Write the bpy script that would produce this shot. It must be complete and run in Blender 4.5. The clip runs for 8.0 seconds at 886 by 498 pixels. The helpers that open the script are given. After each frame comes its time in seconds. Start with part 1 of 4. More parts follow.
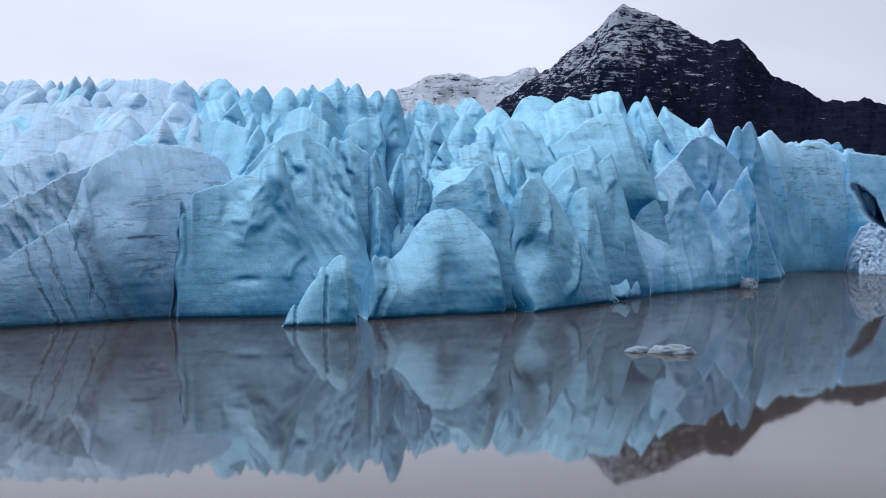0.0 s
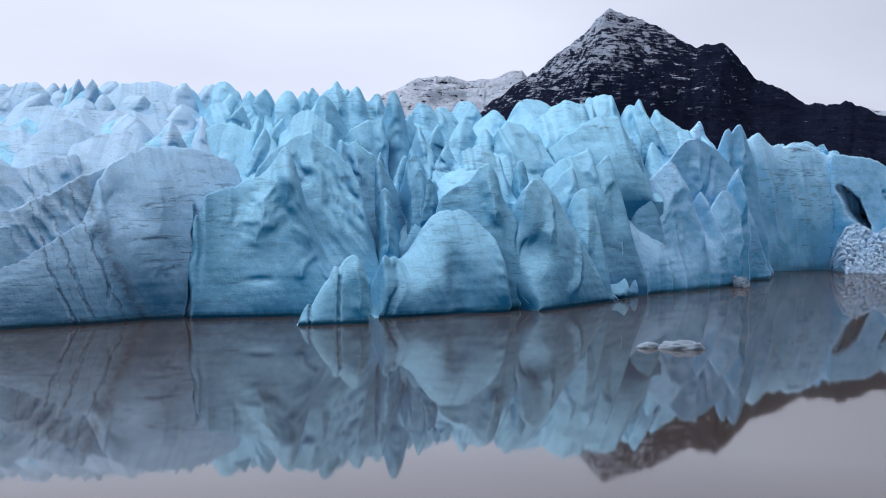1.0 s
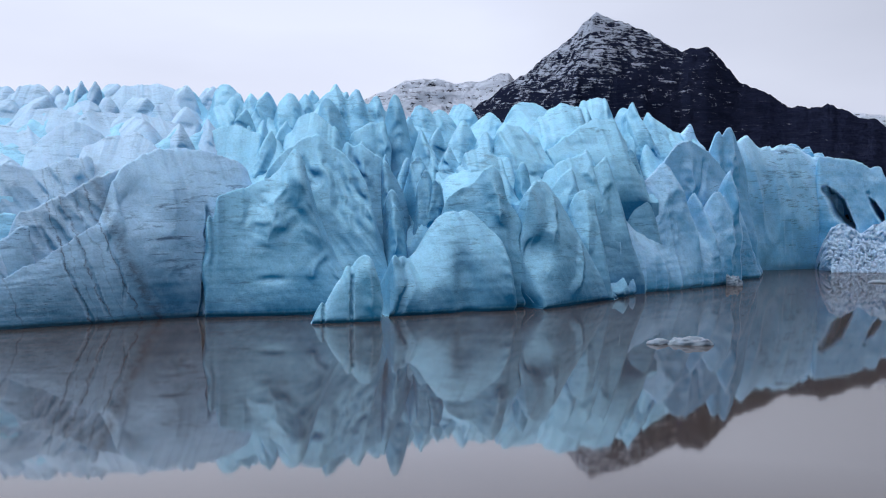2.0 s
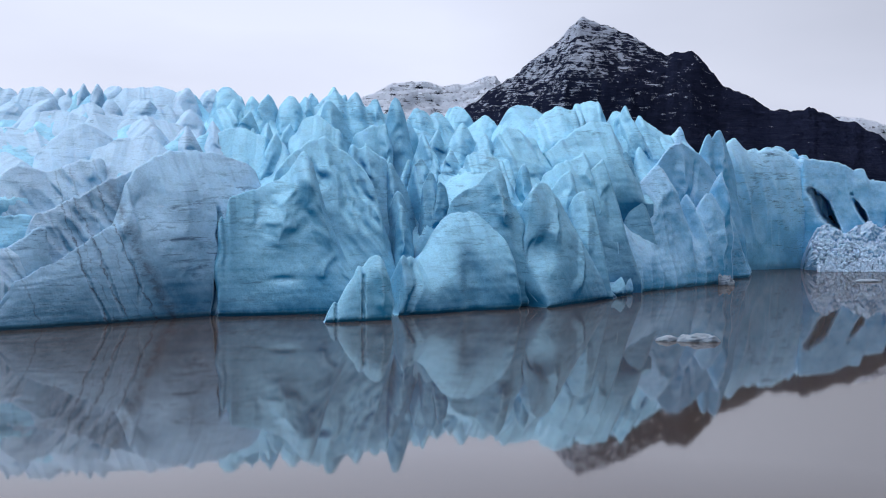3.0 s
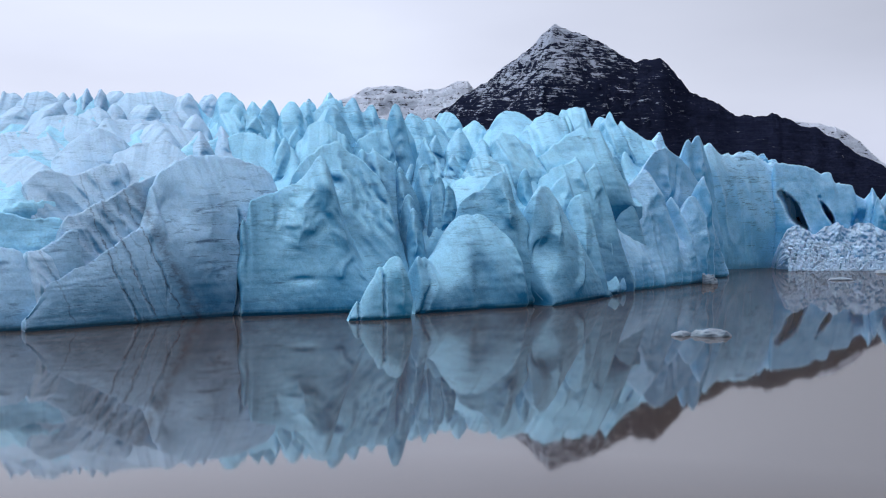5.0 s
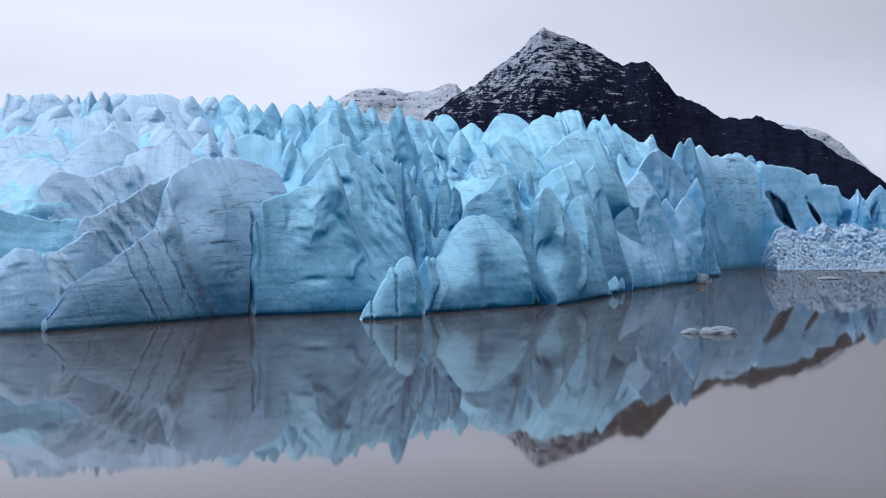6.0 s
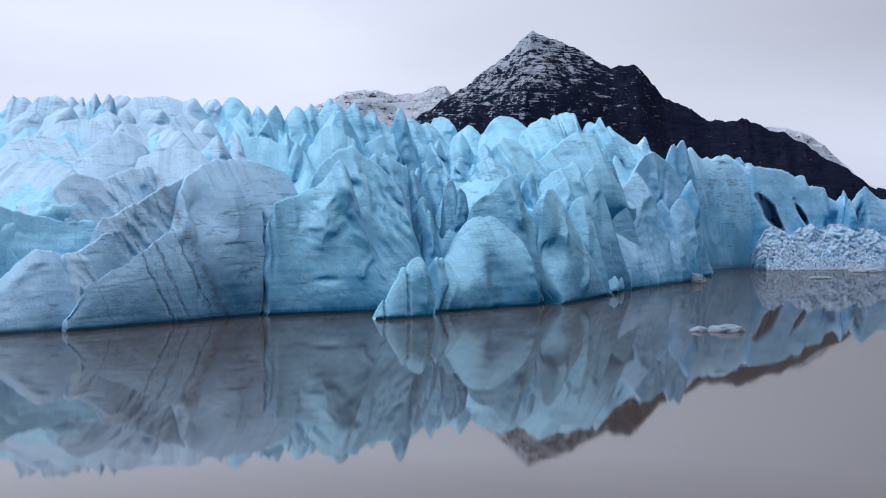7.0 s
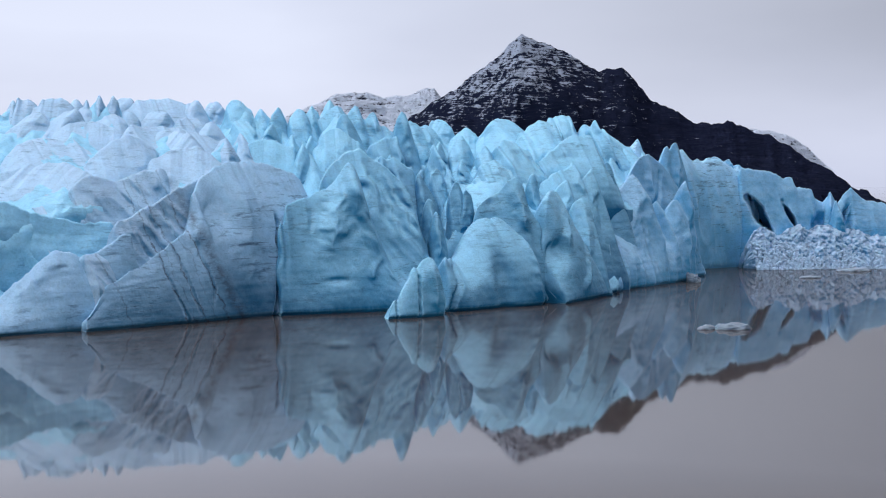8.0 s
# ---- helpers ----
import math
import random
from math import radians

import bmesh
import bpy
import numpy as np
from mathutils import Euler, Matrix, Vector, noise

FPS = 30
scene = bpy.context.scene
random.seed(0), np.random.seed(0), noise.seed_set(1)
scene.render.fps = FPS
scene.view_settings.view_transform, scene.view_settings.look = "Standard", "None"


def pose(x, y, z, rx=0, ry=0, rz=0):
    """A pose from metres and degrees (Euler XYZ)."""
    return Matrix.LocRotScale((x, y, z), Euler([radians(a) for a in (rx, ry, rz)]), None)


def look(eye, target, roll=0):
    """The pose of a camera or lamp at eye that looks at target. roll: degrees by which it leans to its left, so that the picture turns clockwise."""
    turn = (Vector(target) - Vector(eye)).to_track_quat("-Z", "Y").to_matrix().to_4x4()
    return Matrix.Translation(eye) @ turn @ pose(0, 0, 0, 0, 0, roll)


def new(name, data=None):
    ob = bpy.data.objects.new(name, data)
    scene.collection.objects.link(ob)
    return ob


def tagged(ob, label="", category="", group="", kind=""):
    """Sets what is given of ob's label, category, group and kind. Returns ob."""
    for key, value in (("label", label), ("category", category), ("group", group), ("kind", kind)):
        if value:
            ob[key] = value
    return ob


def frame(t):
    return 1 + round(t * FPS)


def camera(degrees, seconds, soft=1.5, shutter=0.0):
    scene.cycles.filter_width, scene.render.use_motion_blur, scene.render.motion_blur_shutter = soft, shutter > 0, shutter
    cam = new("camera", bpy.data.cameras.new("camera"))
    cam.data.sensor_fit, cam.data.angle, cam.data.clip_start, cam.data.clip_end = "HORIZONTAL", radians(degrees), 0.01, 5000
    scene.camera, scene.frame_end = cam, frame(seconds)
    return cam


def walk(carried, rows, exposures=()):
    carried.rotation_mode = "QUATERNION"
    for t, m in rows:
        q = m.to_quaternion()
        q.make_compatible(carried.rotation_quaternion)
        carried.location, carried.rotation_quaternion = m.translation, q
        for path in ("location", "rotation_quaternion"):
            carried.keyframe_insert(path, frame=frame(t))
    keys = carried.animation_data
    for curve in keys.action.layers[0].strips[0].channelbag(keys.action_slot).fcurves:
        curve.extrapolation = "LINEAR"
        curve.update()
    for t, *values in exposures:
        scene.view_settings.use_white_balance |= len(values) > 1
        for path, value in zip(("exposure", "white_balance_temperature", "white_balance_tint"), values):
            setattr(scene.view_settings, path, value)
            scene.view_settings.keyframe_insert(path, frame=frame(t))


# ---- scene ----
PATH = [
    (0.0, 0.0, 0.0, 30.0, 2.715, -3.88, 0.141),
    (0.5, -4.25, -2.76, 30.03, 3.49, -3.839, 0.131),
    (1.0, -8.51, -5.41, 30.05, 4.242, -3.8, 0.124),
    (1.5, -12.89, -7.96, 30.09, 5.01, -3.771, 0.134),
    (3.0, -26.82, -14.96, 30.32, 7.426, -3.685, 0.177),
    (3.5, -31.57, -17.19, 30.46, 8.26, -3.666, 0.195),
    (4.0, -36.46, -19.22, 30.66, 9.109, -3.66, 0.212),
    (4.5, -41.51, -21.08, 30.82, 9.959, -3.64, 0.225),
    (6.0, -56.87, -25.87, 31.02, 12.377, -3.555, 0.225),
    (6.5, -62.08, -27.3, 31.15, 13.162, -3.534, 0.232),
    (7.0, -67.32, -28.61, 31.24, 13.946, -3.508, 0.235),
    (7.5, -72.59, -29.8, 31.31, 14.733, -3.477, 0.23),
    (8.0, -77.83, -30.9, 31.41, 15.505, -3.448, 0.224),
]
cam = camera(40.944, 8.0, soft=1.1)
walk(cam, [(t, pose(x, y, z, 90 + tilt, 0, -turn) @ pose(0, 0, 0, 0, 0, lean)) for t, x, y, z, turn, tilt, lean in PATH],
     exposures=((0.0, -0.02), (7.4, -0.02), (8.0, -0.09)))

# ---- sky and sun: a bright overcast ----
SUN_UP, SUN_TURN = radians(60), radians(-62)
world = bpy.data.worlds.new("overcast_sky")
scene.world = world
world.use_nodes = True
wn, wl = world.node_tree.nodes, world.node_tree.links
wn.clear()
w_out = wn.new("ShaderNodeOutputWorld")
w_bg = wn.new("ShaderNodeBackground")
w_sky = wn.new("ShaderNodeTexSky")
w_sky.sky_type = "NISHITA"
w_sky.sun_disc = False
w_sky.sun_elevation, w_sky.sun_rotation = SUN_UP, SUN_TURN
w_sky.dust_density, w_sky.air_density = 3.0, 1.0
w_co = wn.new("ShaderNodeTexCoord")
w_map = wn.new("ShaderNodeMapping")
w_map.inputs["Scale"].default_value = (1.0, 1.0, 3.2)
w_cloud = wn.new("ShaderNodeTexNoise")
w_cloud.inputs["Scale"].default_value = 1.6
w_cloud.inputs["Detail"].default_value = 5.0
w_cloud.inputs["Roughness"].default_value = 0.45
w_ramp = wn.new("ShaderNodeValToRGB")
w_ramp.color_ramp.elements[0].position, w_ramp.color_ramp.elements[0].color = 0.30, (5.6, 6.0, 7.7, 1)
w_ramp.color_ramp.elements[1].position, w_ramp.color_ramp.elements[1].color = 0.66, (8.0, 8.5, 10.3, 1)
w_mix = wn.new("ShaderNodeMixRGB")
w_mix.inputs[0].default_value = 0.9
wl.new(w_co.outputs["Generated"], w_map.inputs["Vector"])
wl.new(w_map.outputs[0], w_cloud.inputs["Vector"])
wl.new(w_cloud.outputs["Fac"], w_ramp.inputs[0])
wl.new(w_sky.outputs[0], w_mix.inputs[1])
wl.new(w_ramp.outputs[0], w_mix.inputs[2])
# an overcast sky is brighter overhead than at the horizon
w_sep = wn.new("ShaderNodeSeparateXYZ")
wl.new(w_co.outputs["Generated"], w_sep.inputs[0])
w_up = wn.new("ShaderNodeMapRange")
w_up.inputs["From Min"].default_value, w_up.inputs["From Max"].default_value = 0.35, 1.0
w_up.inputs["To Min"].default_value, w_up.inputs["To Max"].default_value = 1.0, 3.4
wl.new(w_sep.outputs["Z"], w_up.inputs["Value"])
w_gain = wn.new("ShaderNodeVectorMath")
w_gain.operation = "SCALE"
wl.new(w_mix.outputs[0], w_gain.inputs[0])
# greyer in the east, and dimmed in the unseen south to darken ice faces
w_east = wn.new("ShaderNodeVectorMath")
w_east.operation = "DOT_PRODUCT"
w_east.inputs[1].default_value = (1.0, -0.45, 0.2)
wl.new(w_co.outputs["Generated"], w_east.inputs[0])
w_dim = wn.new("ShaderNodeMapRange")
w_dim.inputs["From Min"].default_value, w_dim.inputs["From Max"].default_value = -0.29, 0.51
w_dim.inputs["To Min"].default_value, w_dim.inputs["To Max"].default_value = 1.05, 0.40
wl.new(w_east.outputs["Value"], w_dim.inputs["Value"])
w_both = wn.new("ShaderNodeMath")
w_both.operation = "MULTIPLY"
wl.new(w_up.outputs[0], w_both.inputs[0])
wl.new(w_dim.outputs[0], w_both.inputs[1])
# a bright gap under the cloud, low in the east
w_low = wn.new("ShaderNodeMapRange")
w_low.interpolation_type = "SMOOTHSTEP"
w_low.inputs["From Min"].default_value, w_low.inputs["From Max"].default_value = 0.14, 0.0
wl.new(w_sep.outputs["Z"], w_low.inputs["Value"])
w_side = wn.new("ShaderNodeMapRange")
w_side.interpolation_type = "SMOOTHSTEP"
w_side.inputs["From Min"].default_value, w_side.inputs["From Max"].default_value = 0.30, 0.62
w_side.inputs["To Max"].default_value = 0.42
wl.new(w_sep.outputs["X"], w_side.inputs["Value"])
w_gap = wn.new("ShaderNodeMath")
w_gap.operation = "MULTIPLY_ADD"
wl.new(w_low.outputs[0], w_gap.inputs[0])
wl.new(w_side.outputs[0], w_gap.inputs[1])
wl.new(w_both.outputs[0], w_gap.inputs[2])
# the unseen southern sky is dimmed again, so the ice faces get less light
w_south = wn.new("ShaderNodeMapRange")
w_south.interpolation_type = "SMOOTHSTEP"
w_south.inputs["From Min"].default_value, w_south.inputs["From Max"].default_value = -0.95, 0.1
w_south.inputs["To Min"].default_value, w_south.inputs["To Max"].default_value = 0.74, 1.0
wl.new(w_sep.outputs["Y"], w_south.inputs["Value"])
w_all = wn.new("ShaderNodeMath")
w_all.operation = "MULTIPLY"
# whiter towards the horizon
w_pale = wn.new("ShaderNodeMapRange")
w_pale.interpolation_type = "SMOOTHSTEP"
w_pale.inputs["From Min"].default_value, w_pale.inputs["From Max"].default_value = 0.02, 0.20
w_pale.inputs["To Min"].default_value, w_pale.inputs["To Max"].default_value = 1.11, 1.0
wl.new(w_sep.outputs["Z"], w_pale.inputs["Value"])
w_haze = wn.new("ShaderNodeMath")
w_haze.operation = "MULTIPLY"
wl.new(w_gap.outputs[0], w_haze.inputs[0])
wl.new(w_pale.outputs[0], w_haze.inputs[1])
wl.new(w_haze.outputs[0], w_all.inputs[0])
wl.new(w_south.outputs[0], w_all.inputs[1])
wl.new(w_all.outputs[0], w_gain.inputs["Scale"])
wl.new(w_gain.outputs[0], w_bg.inputs["Color"])
w_bg.inputs["Strength"].default_value = 0.1
wl.new(w_bg.outputs[0], w_out.inputs["Surface"])

sun = new("sun", bpy.data.lights.new("sun", "SUN"))
sun.data.energy, sun.data.angle, sun.data.color = 0.95, radians(40), (0.97, 0.99, 1.0)
# the sun, spread wide by the cloud, high over the near end of the ice and a little behind it
sun.matrix_world = look((-42, 22, 80), (0, 0, 0))


# ---- materials ----
def material(name):
    m = bpy.data.materials.new(name)
    m.use_nodes = True
    nodes, links = m.node_tree.nodes, m.node_tree.links
    return m, nodes, links, nodes["Principled BSDF"]


def noise_node(nodes, links, vec, scale, detail=4.0, rough=0.55, distort=0.0):
    n = nodes.new("ShaderNodeTexNoise")
    n.inputs["Scale"].default_value, n.inputs["Detail"].default_value = scale, detail
    n.inputs["Roughness"].default_value, n.inputs["Distortion"].default_value = rough, distort
    links.new(vec, n.inputs["Vector"])
    return n


def stretch(nodes, links, vec, sx, sy, sz, turn=0.0, tip=0.0):
    n = nodes.new("ShaderNodeMapping")
    n.inputs["Scale"].default_value = (sx, sy, sz)
    n.inputs["Rotation"].default_value = (tip, 0, turn)
    links.new(vec, n.inputs["Vector"])
    return n.outputs[0]


def ramp(nodes, links, fac, stops):
    n = nodes.new("ShaderNodeValToRGB")
    while len(n.color_ramp.elements) < len(stops):
        n.color_ramp.elements.new(0.5)
    for e, (p, c) in zip(n.color_ramp.elements, stops):
        e.position = p
        e.color = (*c, 1) if len(c) == 3 else c
    links.new(fac, n.inputs[0])
    return n


def mix(nodes, links, fac, a, b, kind="MIX"):
    n = nodes.new("ShaderNodeMixRGB")
    n.blend_type = kind
    for sock, v in zip(n.inputs, (fac, a, b)):
        if isinstance(v, (int, float)):
            sock.default_value = v
        elif isinstance(v, tuple):
            sock.default_value = (*v, 1)
        else:
            links.new(v, sock)
    return n.outputs[0]


def bump(nodes, links, height, strength, distance, normal=None):
    n = nodes.new("ShaderNodeBump")
    n.inputs["Strength"].default_value, n.inputs["Distance"].default_value = strength, distance
    links.new(height, n.inputs["Height"])
    if normal is not None:
        links.new(normal, n.inputs["Normal"])
    return n.outputs[0]


def grey(v):
    return (v, v, v)


def ice_material(name, deep, pale, white, dirt, bands=0.0, crumble=0.0):
    """Glacier ice: dense blue ice, paler on top by weathering and by sky light put into the colour, short dark ash
    flecks along the layers, melt streaks.
    bands: slanting layers of brown ash. crumble: a broken, granular surface."""
    m, nodes, links, b = material(name)
    co = nodes.new("ShaderNodeNewGeometry")
    pos = co.outputs["Position"]
    big = noise_node(nodes, links, pos, 0.028, 3, 0.45, 0.3)
    mid = noise_node(nodes, links, pos, 0.32, 8, 0.70)
    streak = noise_node(nodes, links, stretch(nodes, links, pos, 0.4, 0.4, 0.06, 0, 0.1), 1.0, 3, 0.5, 0.3)
    layer = noise_node(nodes, links, stretch(nodes, links, pos, 0.07, 0.07, 1.5, 0.3, 0.05), 1.0, 6, 0.66, 0.35)
    fleck = noise_node(nodes, links, stretch(nodes, links, pos, 0.42, 0.42, 3.4, 0.2, 0.04), 1.0, 4, 0.62, 0.6)
    fine = noise_node(nodes, links, pos, 2.4, 6, 0.68)
    tone = mix(nodes, links, 0.03, big.outputs["Fac"], streak.outputs["Fac"])
    tone = mix(nodes, links, 0.18, tone, layer.outputs["Fac"])
    half = tuple(a * 0.5 + c * 0.5 for a, c in zip(deep, pale))
    col = ramp(nodes, links, tone, [(0.30, deep), (0.50, half), (0.70, pale)]).outputs[0]
    # weathered, bubbly white ice on upward faces and worn edges, plus painted sky light
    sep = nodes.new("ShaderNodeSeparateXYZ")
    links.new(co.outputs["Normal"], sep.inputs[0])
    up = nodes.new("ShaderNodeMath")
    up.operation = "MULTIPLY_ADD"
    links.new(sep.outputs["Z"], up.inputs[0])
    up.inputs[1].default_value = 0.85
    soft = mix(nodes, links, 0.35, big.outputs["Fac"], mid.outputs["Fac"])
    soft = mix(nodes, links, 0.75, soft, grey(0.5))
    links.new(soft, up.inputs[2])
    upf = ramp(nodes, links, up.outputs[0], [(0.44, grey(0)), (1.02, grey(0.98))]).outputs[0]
    # worn crest edges; their bright rims of light are painted in too
    worn_lit = ramp(nodes, links, co.outputs["Pointiness"], [(0.510, grey(0)), (0.550, grey(0.9))]).outputs[0]
    upf = mix(nodes, links, 1.0, upf, worn_lit, "SCREEN")
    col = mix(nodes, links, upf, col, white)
    # mottled by bubbles and melt
    spots = mix(nodes, links, 0.5, mid.outputs["Fac"], fine.outputs["Fac"])
    spots = ramp(nodes, links, spots, [(0.32, grey(0.74)), (0.5, grey(1.0)), (0.70, grey(1.18))]).outputs[0]
    col = mix(nodes, links, 1.0, col, spots, "MULTIPLY")
    # dark ash flecks
    patch = ramp(nodes, links, noise_node(nodes, links, stretch(nodes, links, pos, 0.05, 0.05, 0.11), 1.0, 3, 0.55).outputs["Fac"], [(0.50, grey(0)), (0.66, grey(1))]).outputs[0]
    lines = ramp(nodes, links, fleck.outputs["Fac"], [(0.35, grey(1)), (0.425, grey(0))]).outputs[0]
    lines = mix(nodes, links, 1.0, lines, patch, "MULTIPLY")
    lines = mix(nodes, links, 1.0, lines, grey(dirt), "MULTIPLY")
    col = mix(nodes, links, lines, col, (0.028, 0.075, 0.125))
    # broader smears of ash, in lots
    smear = noise_node(nodes, links, stretch(nodes, links, pos, 0.15, 0.15, 0.85, 0.2, 0.08), 1.0, 6, 0.72, 0.7)
    lot = noise_node(nodes, links, stretch(nodes, links, pos, 0.035, 0.035, 0.06), 1.0, 2, 0.5)
    lotf = ramp(nodes, links, lot.outputs["Fac"], [(0.45, grey(0)), (0.60, grey(1))])
    sm = ramp(nodes, links, smear.outputs["Fac"], [(0.33, grey(1)), (0.47, grey(0))]).outputs[0]
    sm = mix(nodes, links, 1.0, sm, lotf.outputs[0], "MULTIPLY")
    sm = mix(nodes, links, 1.0, sm, grey(dirt * 0.9), "MULTIPLY")
    col = mix(nodes, links, sm, col, (0.022, 0.060, 0.115))
    if bands:
        # layers of ash that lie in steep parallel planes through the ice
        slant = nodes.new("ShaderNodeVectorMath")
        slant.operation = "DOT_PRODUCT"
        links.new(pos, slant.inputs[0])
        slant.inputs[1].default_value = (0.9, 0.0, 0.43)
        wave = noise_node(nodes, links, pos, 0.12, 5, 0.65)
        bent = nodes.new("ShaderNodeMath")
        bent.operation = "MULTIPLY_ADD"
        links.new(wave.outputs["Fac"], bent.inputs[0])
        bent.inputs[1].default_value = 5.0
        links.new(slant.outputs["Value"], bent.inputs[2])
        place = nodes.new("ShaderNodeMapRange")
        place.inputs["From Min"].default_value, place.inputs["From Max"].default_value = -67.5, -37.5
        links.new(bent.outputs[0], place.inputs["Value"])
        stops = [(0.0, grey(0))]
        for c, half, dark in ((-66.4, 0.2, 0.6), (-55.6, 0.24, 0.95), (-54.2, 0.15, 0.6), (-52.5, 0.24, 0.9), (-50.4, 0.16, 0.45), (-48.0, 0.30, 0.95), (-45.4, 1.8, 0.7)):
            stops += [((c - half + 70) / 30, grey(0.12 * dark)), ((c + 70) / 30, grey(dark)), ((c + half + 70) / 30, grey(0.12 * dark))]
        bf = ramp(nodes, links, place.outputs[0], stops + [(1.0, grey(0))]).outputs[0]
        torn = ramp(nodes, links, noise_node(nodes, links, stretch(nodes, links, pos, 0.5, 0.5, 0.9), 1.0, 5, 0.7).outputs["Fac"], [(0.36, grey(0.15)), (0.56, grey(1))]).outputs[0]
        bf = mix(nodes, links, 1.0, bf, torn, "MULTIPLY")
        bf = mix(nodes, links, 1.0, bf, grey(bands), "MULTIPLY")
        # the ash shows along the front and washes out further up the slope
        deepness = nodes.new("ShaderNodeSeparateXYZ")
        links.new(pos, deepness.inputs[0])
        front = nodes.new("ShaderNodeMapRange")
        front.inputs["From Min"].default_value, front.inputs["From Max"].default_value = 234.0, 256.0
        front.inputs["To Min"].default_value, front.inputs["To Max"].default_value = 1.0, 0.08
        links.new(deepness.outputs["Y"], front.inputs["Value"])
        bf = mix(nodes, links, 1.0, bf, front.outputs[0], "MULTIPLY")
        col = mix(nodes, links, bf, col, (0.045, 0.048, 0.065))
    links.new(col, b.inputs["Base Color"])
    rr = ramp(nodes, links, fine.outputs["Fac"], [(0.3, grey(0.35)), (0.7, grey(0.6))]).outputs[0]
    links.new(rr, b.inputs["Roughness"])
    b.inputs["IOR"].default_value = 1.31
    # light seeps through the ice, blue furthest
    b.inputs["Subsurface Weight"].default_value = 0.10
    b.inputs["Subsurface Radius"].default_value = (0.35, 1.0, 1.5)
    b.inputs["Subsurface Scale"].default_value = 0.9
    b.inputs["Specular IOR Level"].default_value = 0.3
    n1 = bump(nodes, links, streak.outputs["Fac"], 0.12, 1.0)
    n1 = bump(nodes, links, mid.outputs["Fac"], 0.28 + 0.4 * crumble, 0.9 + 2.0 * crumble, n1)
    n2 = bump(nodes, links, layer.outputs["Fac"], 0.28, 0.5, n1)
    n3 = bump(nodes, links, fine.outputs["Fac"], 0.6, 0.28 + 0.5 * crumble, n2)
    links.new(n3, b.inputs["Normal"])
    return m


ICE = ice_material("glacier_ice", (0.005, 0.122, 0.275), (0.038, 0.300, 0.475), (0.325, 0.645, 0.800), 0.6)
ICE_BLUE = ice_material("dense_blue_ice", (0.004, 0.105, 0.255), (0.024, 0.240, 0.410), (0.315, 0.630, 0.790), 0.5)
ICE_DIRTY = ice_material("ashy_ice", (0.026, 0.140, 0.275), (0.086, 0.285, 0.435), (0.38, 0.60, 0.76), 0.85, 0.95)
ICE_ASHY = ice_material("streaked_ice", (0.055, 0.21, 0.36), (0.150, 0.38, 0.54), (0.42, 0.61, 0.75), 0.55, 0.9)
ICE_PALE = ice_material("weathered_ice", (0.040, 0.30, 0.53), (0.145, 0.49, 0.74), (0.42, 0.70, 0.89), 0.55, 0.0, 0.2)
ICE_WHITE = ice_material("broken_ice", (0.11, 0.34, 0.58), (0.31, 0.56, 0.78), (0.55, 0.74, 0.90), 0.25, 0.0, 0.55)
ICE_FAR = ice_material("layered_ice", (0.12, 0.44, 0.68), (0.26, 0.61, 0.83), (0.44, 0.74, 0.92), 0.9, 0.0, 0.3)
ICE_FLOE = ice_material("floe_ice", (0.11, 0.17, 0.22), (0.20, 0.27, 0.32), (0.31, 0.38, 0.43), 0.9, 0.0, 0.5)

# silty water: a mirror that the suspended silt clouds brown
WATER, wnod, wlin, wb = material("lake_water")
wpos = wnod.new("ShaderNodeNewGeometry").outputs["Position"]
silt = noise_node(wnod, wlin, wpos, 0.012, 4, 0.5, 0.5)
w_silt = wnod.new("ShaderNodeBsdfDiffuse")
wlin.new(ramp(wnod, wlin, silt.outputs["Fac"], [(0.3, (0.062, 0.048, 0.037)), (0.7, (0.074, 0.058, 0.046))]).outputs[0], w_silt.inputs["Color"])
w_mirror = wnod.new("ShaderNodeBsdfGlossy")
w_mirror.inputs["Color"].default_value = (0.95, 0.95, 0.96, 1)
w_mirror.inputs["Roughness"].default_value = 0.035
swell = noise_node(wnod, wlin, stretch(wnod, wlin, wpos, 0.05, 0.12, 1), 1.0, 3, 0.5)
wlin.new(bump(wnod, wlin, swell.outputs["Fac"], 0.03, 0.2), w_mirror.inputs["Normal"])
w_gloss = wnod.new("ShaderNodeMixShader")
w_fres = wnod.new("ShaderNodeFresnel")
w_fres.inputs["IOR"].default_value = 1.33
wlin.new(ramp(wnod, wlin, w_fres.outputs[0], [(0.02, grey(0.04)), (0.12, grey(0.11)), (0.25, grey(0.46)), (0.62, grey(0.48)), (0.80, grey(0.60)), (0.95, grey(0.97))]).outputs[0], w_gloss.inputs[0])
wlin.new(w_silt.outputs[0], w_gloss.inputs[1])
wlin.new(w_mirror.outputs[0], w_gloss.inputs[2])
wlin.new(w_gloss.outputs[0], wnod["Material Output"].inputs["Surface"])
wnod.remove(wb)


